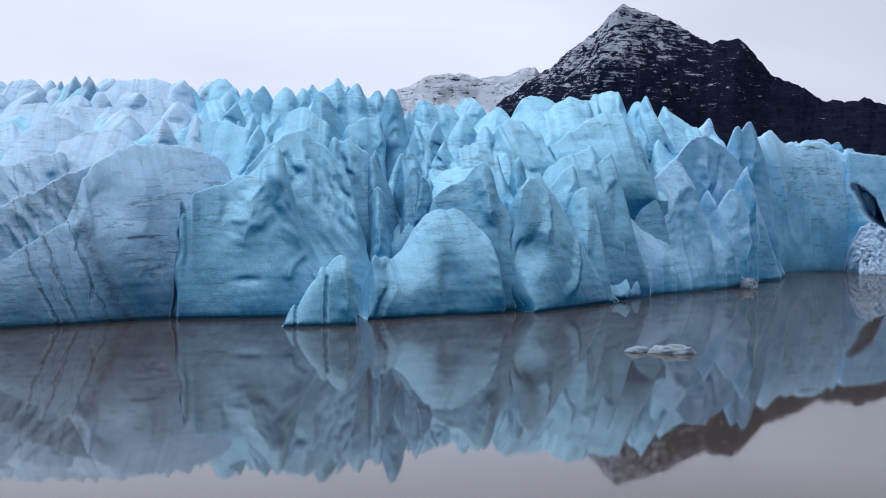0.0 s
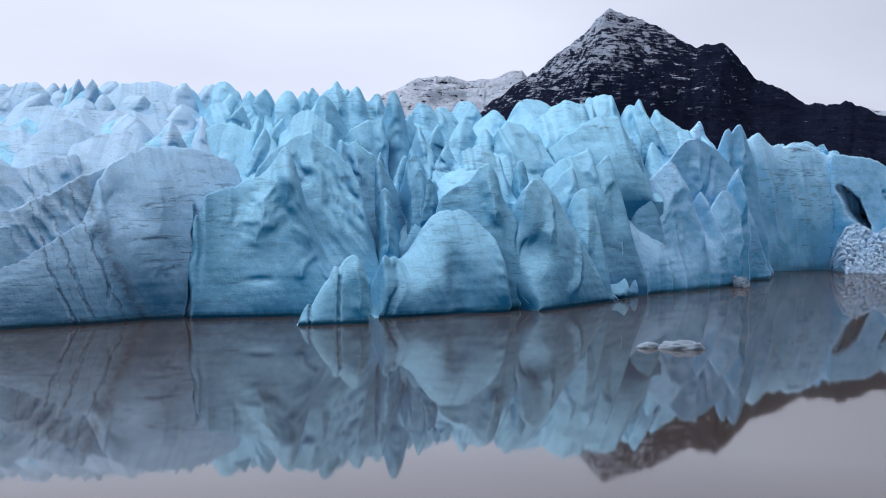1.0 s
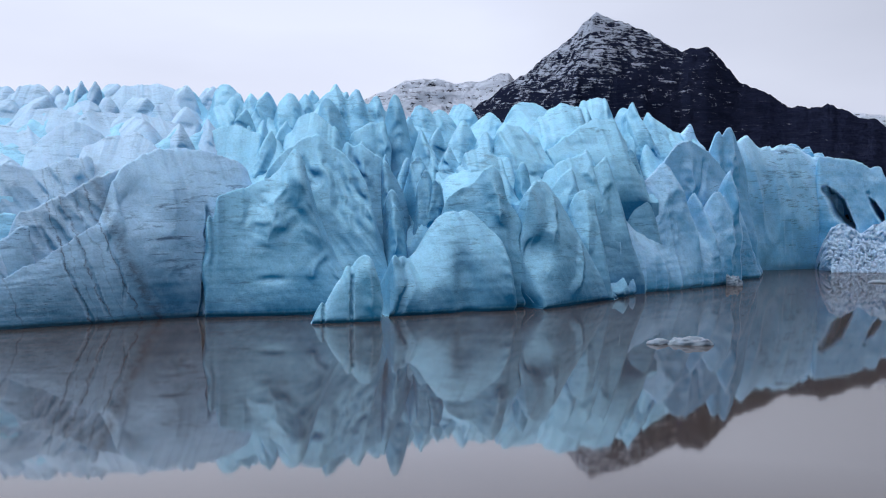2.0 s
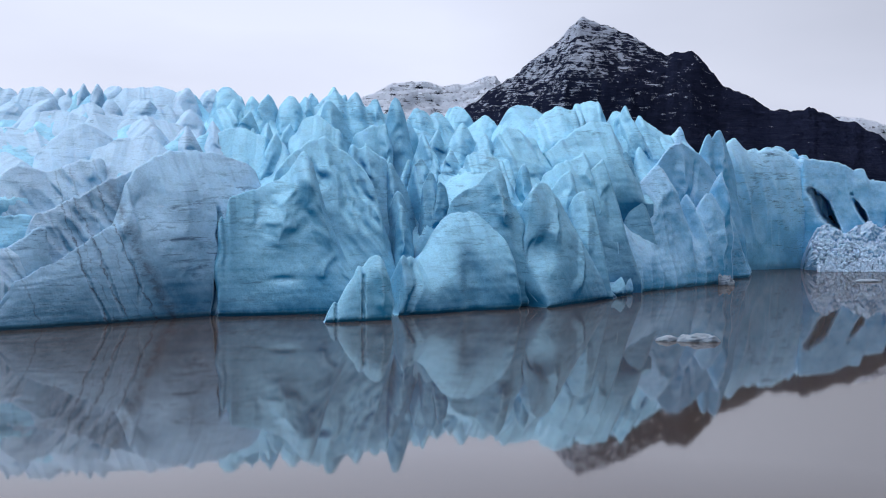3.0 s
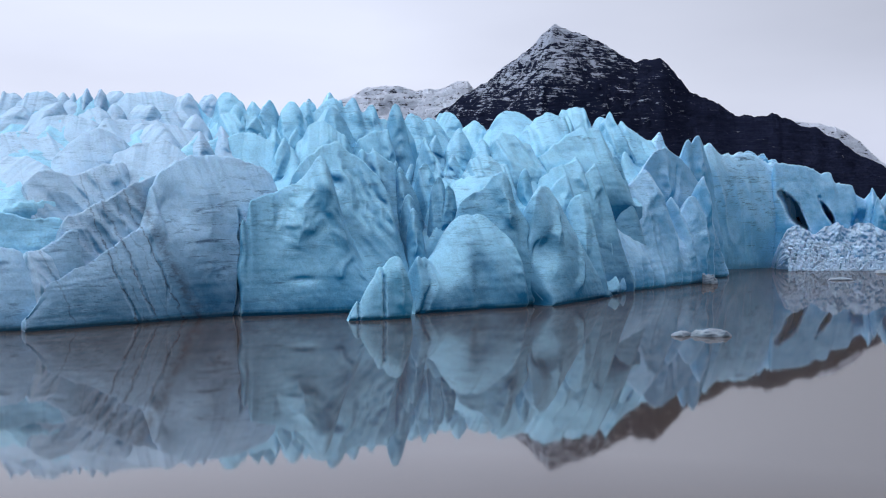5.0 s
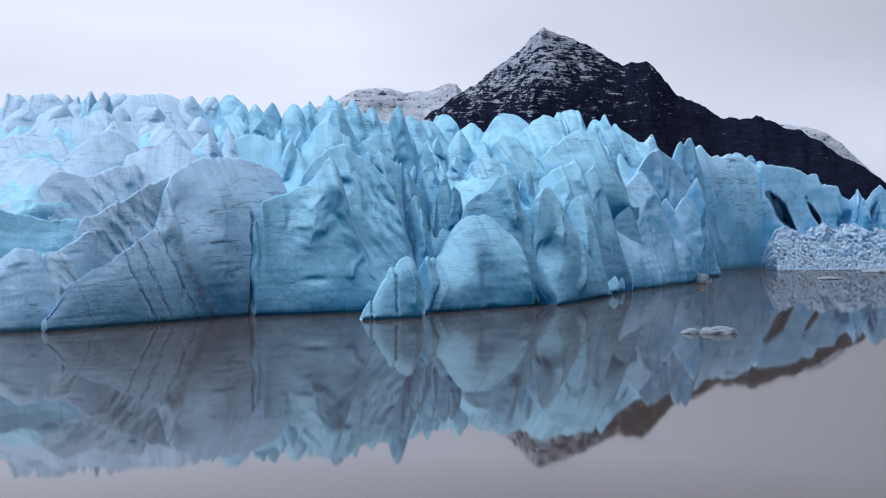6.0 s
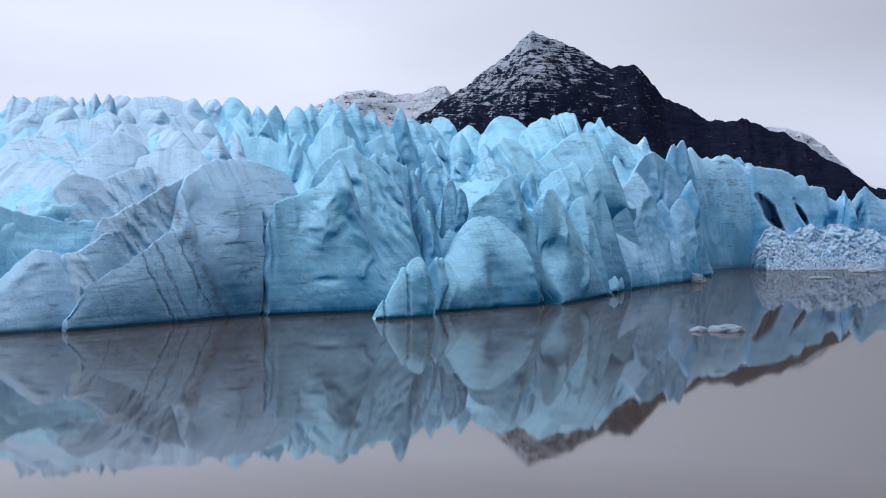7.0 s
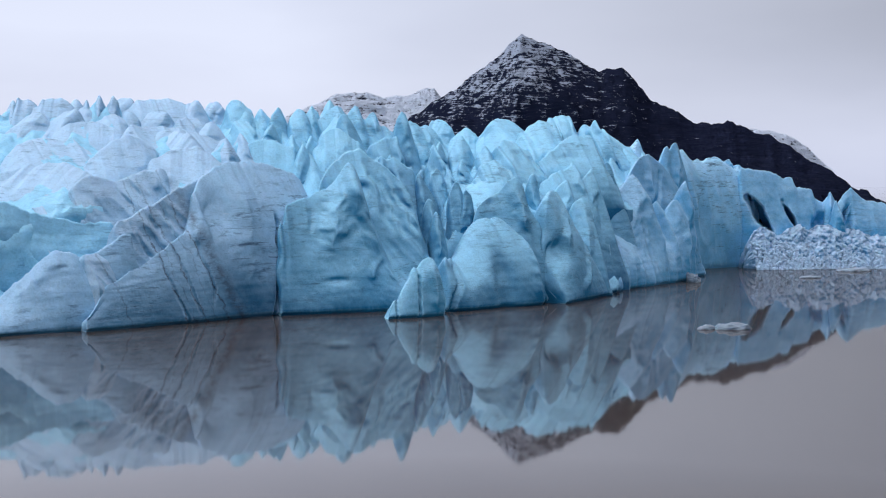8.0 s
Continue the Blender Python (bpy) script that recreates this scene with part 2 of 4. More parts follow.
def rock_material(name, snow_low, snow_high, amount, windward, snow_tone=(0.55, 0.61, 0.71)):
    """Dark layered rock. Snow lies along its ledges, more with height and towards the windward flank."""
    m, nodes, links, b = material(name)
    geo = nodes.new("ShaderNodeNewGeometry")
    pos = geo.outputs["Position"]
    strata = noise_node(nodes, links, stretch(nodes, links, pos, 0.11, 0.11, 0.95, 0.2, 0.10), 1.0, 8, 0.70, 1.2)
    rough = noise_node(nodes, links, pos, 0.28, 7, 0.7, 0.4)
    col = ramp(nodes, links, strata.outputs["Fac"], [(0.3, (0.012, 0.016, 0.034)), (0.55, (0.022, 0.027, 0.054)), (0.78, (0.042, 0.047, 0.074))]).outputs[0]
    sep = nodes.new("ShaderNodeSeparateXYZ")
    links.new(pos, sep.inputs[0])
    high = nodes.new("ShaderNodeMapRange")
    high.inputs["From Min"].default_value, high.inputs["From Max"].default_value = snow_low, snow_high
    links.new(sep.outputs["Z"], high.inputs["Value"])
    lee = nodes.new("ShaderNodeMapRange")
    lee.inputs["From Min"].default_value, lee.inputs["From Max"].default_value = windward
    links.new(sep.outputs["X"], lee.inputs["Value"])
    cover = nodes.new("ShaderNodeMath")
    cover.operation = "MULTIPLY"
    links.new(high.outputs[0], cover.inputs[0])
    links.new(lee.outputs[0], cover.inputs[1])
    mixed = mix(nodes, links, 0.5, strata.outputs["Fac"], rough.outputs["Fac"])
    lift = nodes.new("ShaderNodeMath")
    lift.operation = "MULTIPLY_ADD"
    links.new(cover.outputs[0], lift.inputs[0])
    lift.inputs[1].default_value = 0.19 + amount
    links.new(mixed, lift.inputs[2])
    snow = ramp(nodes, links, lift.outputs[0], [(0.625, grey(0)), (0.665, grey(0.95))]).outputs[0]
    col = mix(nodes, links, snow, col, snow_tone)
    links.new(col, b.inputs["Base Color"])
    b.inputs["Roughness"].default_value = 0.92
    b.inputs["Specular IOR Level"].default_value = 0.0
    n1 = bump(nodes, links, strata.outputs["Fac"], 1.0, 3.0)
    links.new(bump(nodes, links, rough.outputs["Fac"], 0.9, 2.0, n1), b.inputs["Normal"])
    return m


ROCK = rock_material("dark_basalt", 30.0, 88.0, 0.0, (170.0, 80.0))
ROCK_SNOW = rock_material("snowy_rock", 0.0, 30.0, 0.015, (900.0, 800.0), (0.80, 0.86, 0.95))


# ---- shape helpers ----
def lattice(ix, iy, iz, seed):
    h = (ix * 374761393 + iy * 668265263 + iz * 2147483647 + seed * 1274126177) & 0xFFFFFFFF
    h = ((h ^ (h >> 13)) * 1274126177) & 0xFFFFFFFF
    return ((h ^ (h >> 16)) & 0xFFFF) / 65535.0


def value_noise(p, seed=0):
    """Smooth noise between -1 and 1 at the points p (n x 3)."""
    i = np.floor(p).astype(np.int64)
    f = p - i
    f = f * f * f * (f * (f * 6 - 15) + 10)
    out = 0
    for dx in (0, 1):
        for dy in (0, 1):
            for dz in (0, 1):
                w = (f[:, 0] if dx else 1 - f[:, 0]) * (f[:, 1] if dy else 1 - f[:, 1]) * (f[:, 2] if dz else 1 - f[:, 2])
                out = out + w * lattice(i[:, 0] + dx, i[:, 1] + dy, i[:, 2] + dz, seed)
    return out * 2 - 1


def fbm(p, octaves, seed=0, gain=0.5):
    out, amp = 0, 1.0
    for k in range(octaves):
        out = out + amp * value_noise(p * 2.0 ** k + 17.3 * k, seed + k)
        amp *= gain
    return out


def ridged(p, octaves, seed=0, gain=0.5):
    out, amp = 0, 1.0
    for k in range(octaves):
        out = out + amp * (1 - 2 * np.abs(value_noise(p * 2.0 ** k + 9.1 * k, seed + k)))
        amp *= gain
    return out


def warp(p, amount, seed=0):
    """Push points about by a smooth field, so that nothing stays regular."""
    out = p.copy()
    for k in range(3):
        push = value_noise(p * 0.13 + 31.7 * k, seed + k) * 0.9 + value_noise(p * 0.34 + 11.3 * k, seed + 5 + k) * 0.16 + value_noise(p * 0.8 + 5.3 * k, seed + 9 + k) * 0.04
        out[:, k] += push * amount * (1.0 if k < 2 else 0.45)
    return out


def grid_faces(rows, cols, closed):
    r = np.arange(rows - 1)[:, None]
    c = np.arange(cols if closed else cols - 1)[None, :]
    c2 = (c + 1) % cols
    return np.stack([r * cols + c, r * cols + c2, (r + 1) * cols + c2, (r + 1) * cols + c], -1).reshape(-1, 4)


def mesh_of(name, verts, faces, mat, smooth=True):
    me = bpy.data.meshes.new(name)
    me.vertices.add(len(verts))
    me.vertices.foreach_set("co", np.asarray(verts, dtype=np.float32).ravel())
    me.loops.add(faces.size)
    me.loops.foreach_set("vertex_index", faces.ravel().astype(np.int32))
    me.polygons.add(len(faces))
    me.polygons.foreach_set("loop_start", np.arange(0, faces.size, faces.shape[1], dtype=np.int32))
    me.polygons.foreach_set("use_smooth", np.full(len(faces), smooth))
    me.update(calc_edges=True)
    me.validate()
    me.materials.append(mat)
    return me


def under(ob, parent):
    ob.parent = parent
    return ob


def level(values, at):
    """A smooth line through (place, height) pairs."""
    xs, ys = np.array(values).T
    return np.interp(at, xs, ys)


# ---- lake ----
bm = bmesh.new()
bmesh.ops.create_grid(bm, x_segments=8, y_segments=8, size=4200)
lake_mesh = bpy.data.meshes.new("water")
bm.to_mesh(lake_mesh)
bm.free()
lake_mesh.materials.append(WATER)
lake = tagged(new("water", lake_mesh), "still grey-brown silty glacial lake mirroring the ice", "lake", kind="structure")


# ---- mountains ----
def mountain(name, profile, front, back, mat, seed, rough, label, gullies=7.0):
    """A ridge along the profile of (x, y, z), falling away on both sides in ledges."""
    prof = np.array(profile)
    along = np.concatenate([[0], np.cumsum(np.hypot(*np.diff(prof[:, :2], axis=0).T))])
    n, nv = 420, 150
    s = np.linspace(0, along[-1], n)
    line = np.stack([np.interp(s, along, prof[:, k]) for k in range(3)], -1)
    jag = fbm(np.stack([s * 0.13, 0 * s, 0 * s], -1), 5, seed, 0.62)
    line[:, 2] += jag * rough
    d = np.gradient(line[:, :2], axis=0)
    side = np.stack([d[:, 1], -d[:, 0]], -1) / np.hypot(*d.T)[:, None]
    side = np.stack([np.convolve(np.pad(side[:, k], 30, mode="edge"), np.ones(61) / 61, "valid") for k in range(2)], -1)
    v = np.linspace(-1, 1, nv)
    v = np.sign(v) * np.abs(v) ** 1.6
    reach = np.where(v > 0, front, back)
    x = line[:, None, 0] + side[:, None, 0] * (v * reach)[None, :]
    y = line[:, None, 1] + side[:, None, 1] * (v * reach)[None, :]
    dist = np.abs(v * reach)[None, :] + 0 * x
    h = line[:, None, 2] - dist * 0.82
    p = np.stack([x.ravel() * 0.03, y.ravel() * 0.03, h.ravel() * 0.05], -1)
    gully = (ridged(p, 5, seed + 9, 0.55)).reshape(x.shape) * np.minimum(dist * 0.16, gullies)
    h = h + gully - np.maximum(dist - 78, 0) * 1.2
    step = 4.2
    tilt = (x * 0.05 + fbm(p * 0.9, 3, seed + 30).reshape(x.shape) * 5)
    q = (h + tilt) / step
    ledge = (np.floor(q) + np.clip((q - np.floor(q)) * 2.0, 0, 1)) * step - tilt
    h = h + (ledge - h) * 0.35 * np.minimum(dist / 5, 1)
    h = h + fbm(np.stack([x.ravel() * 0.25, y.ravel() * 0.25, h.ravel() * 0.4], -1), 3, seed + 40).reshape(x.shape) * 0.9 * np.minimum(dist / 4, 1)
    verts = np.stack([x.ravel(), y.ravel(), np.maximum(h.ravel(), -4)], -1)
    ob = new(name, mesh_of(name, verts, grid_faces(n, nv, False), mat))
    return tagged(ob, label, "mountain", kind="structure")


mountain("mountain", [(10, 498, 30), (35, 483, 50), (49, 465.5, 60), (65, 457.5, 71.3), (79.6, 450.2, 83.9), (88.3, 445.8, 91.4), (95, 443.6, 88.5),
                      (112, 438.3, 80.5), (119.5, 436, 77.2), (122.6, 435, 78.6), (130, 432.5, 76.3), (141, 428.3, 64.1), (158, 422, 55.6),
                      (170, 417, 54.8), (192.7, 405.8, 44.2), (217, 393.8, 27.3), (241, 382, 16), (275, 366, 2)],
         125, 90, ROCK, 3, 1.2, "dark layered basalt peak with snow on its ledges")
mountain("snowy_ridge", [(-20, 494, 48), (0, 491, 60), (11, 489.3, 65), (17, 488.5, 67.7), (30, 486.5, 69), (38, 485, 66.3), (48, 483.6, 68.3),
                         (60, 482, 71), (64, 481, 66), (80, 479, 50)],
         60, 60, ROCK_SNOW, 21, 0.6, "distant snow-covered rocky ridge behind the glacier", 2.5)
mountain("snow_dome", [(165, 432, 46), (176, 427.6, 51.8), (186.6, 424.8, 53.3), (197, 421.8, 51.4), (208.6, 418, 44.7), (220, 414, 33), (240, 406, 15)],
         40, 60, ROCK_SNOW, 33, 0.6, "distant snowy shoulder beyond the dark mountain", 2.5)

# ---- glacier ----
glacier = tagged(new("glacier"), "blue crevassed glacier front of jagged ice towers in the lake", "glacier")
CA, SA = math.cos(radians(9.1)), math.sin(radians(9.1))
tally = [0]
PEAKS = []


def fin(start, end, foot, front, back, box, rib, profile, mat=ICE, hollows=(), name="serac", rows=84, crumble=0.0):
    """A wall or fin of ice standing on the line from start to end. profile: how high it is along that line (fraction, height).
    box: 1 an even slope, 2 upright below, 5 a cliff. rib: how far the upright ribs of its face stand out.
    hollows: hollows and caves melted into the face (along, height, half width, half height, depth, lean)."""
    tally[0] += 1
    seed = tally[0] * 7 + 3
    a, b = np.array(start), np.array(end)
    length = float(np.hypot(*(b - a)))
    along, side = (b - a) / length, np.array([(b - a)[1], -(b - a)[0]]) / length
    cols = int(np.clip(length / 0.30, 44, 320))
    f = np.linspace(0, 1, cols)
    h = level(profile, f)
    k = np.exp(-0.5 * (np.arange(-6, 7) / max(0.25 / (length / cols), 0.5)) ** 2)
    h = np.convolve(np.pad(h, 6, mode="edge"), k / k.sum(), "valid")
    h = h + fbm(np.stack([f * length * 0.4, 0 * f, 0 * f], -1), 4, seed, 0.6) * min(0.42, 0.025 * length)
    h = np.maximum(h, foot + 0.05)
    tall = h.max() - foot
    taper = np.minimum(1, ((h - foot) / tall / 0.5)) ** 0.6 * 0.85 + 0.15
    ends = np.minimum(f, 1 - f) * length
    taper = taper * (np.minimum(1, ends / min(4.5, length * 0.22)) ** 0.5 * 0.8 + 0.2)
    # the face rises upright from its foot and leans back to a sharp crest
    half = rows // 2
    up = np.linspace(0, 1, half) ** 0.9
    zf = np.concatenate([up, up[-2::-1]])
    vf = np.concatenate([1 - up ** box, -(1 - up[-2::-1] ** 1.4)])
    rows = len(zf)
    H = foot + (h - foot)[None, :] * zf[:, None]
    U = np.repeat((f * length)[None, :], rows, 0)
    reach = np.where(vf > 0, front, back)[:, None] * taper[None, :]
    lean = 0.12 * (H - foot)
    flute = ridged(np.stack([(U + lean).ravel() * 0.17, (H * 0.045).ravel(), 0 * U.ravel()], -1), 2, seed + 1, 0.45).reshape(U.shape)
    scoop = fbm(np.stack([U.ravel() * 0.10, H.ravel() * 0.10, 0 * U.ravel()], -1), 2, seed + 2).reshape(U.shape)
    faceon = np.clip(vf, 0, 1)[:, None] ** 0.7
    knife = ridged(np.stack([(U + 0.3 * (H - foot)).ravel() * 0.075, (H * 0.035).ravel(), 0 * U.ravel()], -1), 2, seed + 12, 0.4).reshape(U.shape)
    V = vf[:, None] * reach + (flute * rib * 1.1 + scoop * rib * 0.35 + knife * rib * 1.2) * faceon * (0.3 + 0.7 * taper[None, :])
    for at, up, rx, rz, deep, tip in hollows:
        off = ((U - at - tip * (H - up)) / rx) ** 2 + ((H - up) / rz) ** 2
        off = off * (1 + (0.6 if deep > 5 else 0.2) * fbm(np.stack([U.ravel() * 0.3, H.ravel() * 0.22, 0 * U.ravel()], -1), 3, seed + 15).reshape(U.shape))
        dent = np.clip(vf * 4, 0, 1)[:, None] * deep / (1 + np.maximum(off, 0.02) ** (8 if deep > 5 else 1.6 if rx > 3 else 3))
        V = V - dent
        if deep > 15:
            U = U + 0.45 * dent
    if foot < 0.1:
        # the lake melts a notch along the waterline
        V = V - faceon * 0.9 * np.exp(-(H / 0.5) ** 2)
    x = a[0] + U * along[0] + V * side[0]
    y = a[1] + U * along[1] + V * side[1]
    pts = np.stack([x, y, H], -1)
    skirt = pts[:1].copy()
    skirt[:, :, 2] = max(-3.0, foot - 22)
    tail = pts[-1:].copy()
    tail[:, :, 2] = max(-3.0, foot - 22)
    pts = np.concatenate([skirt, pts, tail], 0)
    m = pts.shape[0]
    pts = pts.reshape(-1, 3)
    small = fbm(pts * np.array([0.5, 0.5, 0.8]), 3, seed + 4) * 0.06 + ridged(pts * np.array([0.9, 0.9, 1.3]), 3, seed + 6) * 0.035
    pts = warp(pts, 0.55 * min(1, length / 26), 500)
    if crumble:
        small = small + crumble * (ridged(pts * 0.22, 5, seed + 21, 0.62) * 0.6 + fbm(pts * 1.0, 4, seed + 24, 0.75) * 0.4)
    pts[:, :2] += side[None, :] * small[:, None]
    pts[:, 2] += small * 0.4
    return under(new(name, mesh_of(name, pts, grid_faces(m, cols, False), mat)), glacier)


def mass(start, end, base, setback, profile, back=14.0, box=2.0, mat=ICE, rib=0.0, slant=0.3, creases=(), hollows=(), name="serac", rough=1.0):
    """A body of ice whose foot runs from start to end at the height base. Its face rises to a crest that stands back from the foot:
    setback (fraction, metres) and profile (fraction, height) along the foot. box: 1 an even slope, 3 a cliff that rolls over at the top.
    creases: edges (+) and cracks (-) in the face (along, height, along, height, amount, half width). hollows: as for fin."""
    tally[0] += 1
    seed = tally[0] * 7 + 3
    a, b = np.array(start), np.array(end)
    length = float(np.hypot(*(b - a)))
    along, side = (b - a) / length, np.array([(b - a)[1], -(b - a)[0]]) / length
    cols = int(np.clip(length / 0.26, 40, 420))
    f = np.linspace(0, 1, cols)
    step = length / cols

    def smooth(line, metres):
        n = max(1, int(3 * metres / step))
        k = np.exp(-0.5 * (np.arange(-n, n + 1) * step / metres) ** 2)
        return np.convolve(np.pad(line, n, mode="edge"), k / k.sum(), "valid")

    h = smooth(level(profile, f), 0.28)
    h = h + fbm(np.stack([f * length * 0.5, 0 * f, 0 * f], -1), 4, seed, 0.6) * min(0.35, 0.02 * length)
    h = np.maximum(h, base - 0.6)
    tall = h.max() - base
    sb = smooth(level(setback, f), 1.6)
    sb = sb * np.minimum(1, np.maximum(h - base + 0.6, 0) / (0.25 * tall)) ** 0.7
    n_up = int(np.clip(tall / 0.26, 24, 130))
    up = np.linspace(0, 1, n_up)
    down = np.linspace(1, 0, 26)[1:]
    zf = np.concatenate([up, down])
    H = base + (h - base)[None, :] * zf[:, None]
    U = np.repeat((f * length)[None, :], len(zf), 0)
    # ragged ends
    tip = np.minimum(f, 1 - f)[None, :] * length
    U = U + fbm(np.stack([H.ravel() * 0.22, 0 * H.ravel() + seed, 0 * H.ravel()], -1), 3, seed + 19).reshape(H.shape) * 0.8 * np.exp(-tip / 1.5) * min(1.0, length / 20)
    V = np.concatenate([-sb[None, :] * up[:, None] ** box, -sb[None, :] - back * (1 - down[:, None]) ** 0.8 * np.minimum(1, np.maximum(h - base + 0.6, 0) / tall)[None, :] ** 0.5], 0)
    face = np.concatenate([np.clip((1 - up) * 5, 0, 1), 0 * down])[:, None]
    flat = np.stack([U.ravel(), (H - V).ravel(), 0 * U.ravel()], -1)

    def field(fn, su, sz, octaves, k, gain=0.5, tip=0.0):
        return fn(np.stack([(flat[:, 0] + tip * flat[:, 1]) * su, flat[:, 1] * sz, flat[:, 2]], -1), octaves, seed + k, gain).reshape(U.shape)

    size = min(1.0, length / 22)
    push = field(fbm, 0.085, 0.07, 2, 2) * 0.55 * size + field(fbm, 0.3, 0.16, 3, 5) * 0.05 * size * rough
    push = push + field(fbm, 0.10, 0.75, 3, 8, 0.6, 0.0) * 0.05
    push = push + field(ridged, 0.55, 0.40, 4, 11, 0.6, 0.4) * 0.032 * rough
    if rib:
        push = push + field(ridged, 0.22, 0.05, 2, 14, 0.45, slant) * rib
    for u0, z0, u1, z1, amount, wide in creases:
        du, dz = u1 - u0, z1 - z0
        span = math.hypot(du, dz)
        q = ((U - u0) * du + (H - z0) * dz) / span ** 2
        wob = field(fbm, 0.25, 0.25, 3, 17) * min(0.8, 0.5 * wide + 0.15)
        off = np.abs(((U - u0) * dz - (H - z0) * du) / span + wob)
        fade = np.clip(np.minimum(q + 0.06, 1.06 - q) * (4 if amount > 0 else 9), 0, 1)
        push = push + amount * fade * np.clip(1 - off / wide, 0, 1) ** (1.2 if amount > 0 else 0.8)
    V = V + push * face
    for at, rise, rx, rz, deep, tip in hollows:
        off = ((U - at - tip * (H - rise)) / rx) ** 2 + ((H - rise) / rz) ** 2
        V = V - face * deep / (1 + off ** 2)
    if base < 0.1:
        # the lake melts a notch along the waterline
        V = V - face * 0.8 * np.exp(-(H / 0.45) ** 2)
    # close both ends with a wall back to the crest
    for e, n, way in ((0, 1, -0.05), (-1, -2, 0.05)):
        V[:, e], H[:, e], U[:, e] = -sb[n], H[:, n], U[:, n] + way
    pts = np.stack([a[0] + U * along[0] + V * side[0], a[1] + U * along[1] + V * side[1], H], -1)
    # wear rounds the crest
    for k in range(3 if rough < 2 else 1):
        pts[1:-1] = (pts[:-2] + 2 * pts[1:-1] + pts[2:]) / 4
    for rim in (0, -1):
        skirt = pts[rim:rim + 1].copy() if rim == 0 else pts[-1:].copy()
        skirt[:, :, 2] = max(-3.0, base - 20)
        pts = np.concatenate([skirt, pts] if rim == 0 else [pts, skirt], 0)
    m = pts.shape[0]
    pts = warp(pts.reshape(-1, 3), 0.18 if rough < 2 else 0.5, 500)
    return under(new(name, mesh_of(name, pts, grid_faces(m, cols, False), mat)), glacier)


def serac(x, y, top, foot, left, right, front, back, p, q, mat=ICE, name="serac"):
    """A blade of ice whose tip stands at (x, y, top), with lesser points on its shoulders and a sharp edge down its face.
    At its foot it reaches left, right, front and back of the tip. p: below 1.65 a blade, below 1.8 a hump, more a rounded back. q: how broad a hump's shoulders are."""
    PEAKS.append((x, y, top, foot, left, right, front, back))
    dice = random.Random(round(x * 13 + y * 7))
    dome = p >= 1.8
    left, right, front = left * dice.uniform(1.25, 1.6), right * dice.uniform(1.25, 1.6), front * dice.uniform(1.1, 1.5)
    top, foot, front = top + (0.3 if dome else 0.9), foot - 0.4 * (top - foot), front * 1.25
    front = max(4.0, min(front, y - float(front_line(x)) - 14))
    if mat is ICE and x < -45:
        mat = ICE_ASHY
    wide, tall = left + right, top - foot
    u = np.linspace(-1, 1, 61)
    d = np.abs(u)
    kink = dice.uniform(0.6, 0.95)
    hump = 1.65 <= p < 1.8
    h = np.sqrt(np.maximum(1 - d ** 2.2, 0)) if dome else 1 - d ** (q + dice.uniform(0.0, 0.5)) if hump else 1 - (kink * d + (1 - kink) * d ** dice.uniform(1.7, 2.6))
    for k in range(1 if dome else 3):
        at, size = dice.choice((-1, 1)) * dice.uniform(0.3, 0.8), dice.uniform(0.10, 0.22)
        bit = np.maximum(0, 1 - np.abs(u - at) / size)
        h = h + dice.uniform(0.04, 0.13) * bit - 0.05 * np.roll(bit, 4 if at > 0 else -4)
    h = np.clip(h, 0, None) / h.max()
    along = np.where(u < 0, u * left, u * right) + left
    skew = math.tan(radians(dice.uniform(-30, 36)))
    a = (x - left * CA - left * skew * SA, y + left * SA - left * skew * CA)
    b = (x + right * CA + right * skew * SA, y - right * SA + right * skew * CA)
    # the line of the foot lies in front of the crest
    span = math.hypot(b[0] - a[0], b[1] - a[1])
    ox, oy = (b[1] - a[1]) / span * front, -(b[0] - a[0]) / span * front
    scale = span / wide
    tip, run = left * scale, dice.uniform(-0.35, 0.45) * wide
    edges = ()
    if not dome:
        edges = ((tip, top, tip + run, foot + 0.1 * tall, (0.12 if hump else 0.22) * min(wide, 9.0), 0.30 * wide),
                 (tip + 0.5 * right, top - 0.35 * tall, tip + 0.35 * right + 0.6 * run, foot, -0.09 * min(wide, 9.0), 0.16 * wide),
                 (tip - 0.5 * left, top - 0.3 * tall, tip - 0.55 * left + 0.6 * run, foot, 0.12 * min(wide, 9.0), 0.2 * wide))
    return mass((a[0] + ox, a[1] + oy), (b[0] + ox, b[1] + oy), foot, [(0, front * 0.7), (tip / span, front), (1, front * 0.7)],
                np.stack([along / wide, foot + tall * h], -1), back, dice.uniform(1.05, 1.35), mat, 0.0, 0.3, edges, (), name, 1.3 if dome else 2.4)


# the body of the glacier behind and between the towers
def front_line(x):
    return level([(-400, 120), (-98, 212.6), (-64, 225), (-42, 234.5), (-30, 238), (6, 238), (25, 246), (38.7, 261), (56, 273), (78, 289), (97, 301),
                  (112, 345), (141, 357), (180, 363), (300, 366), (420, 372)], x)


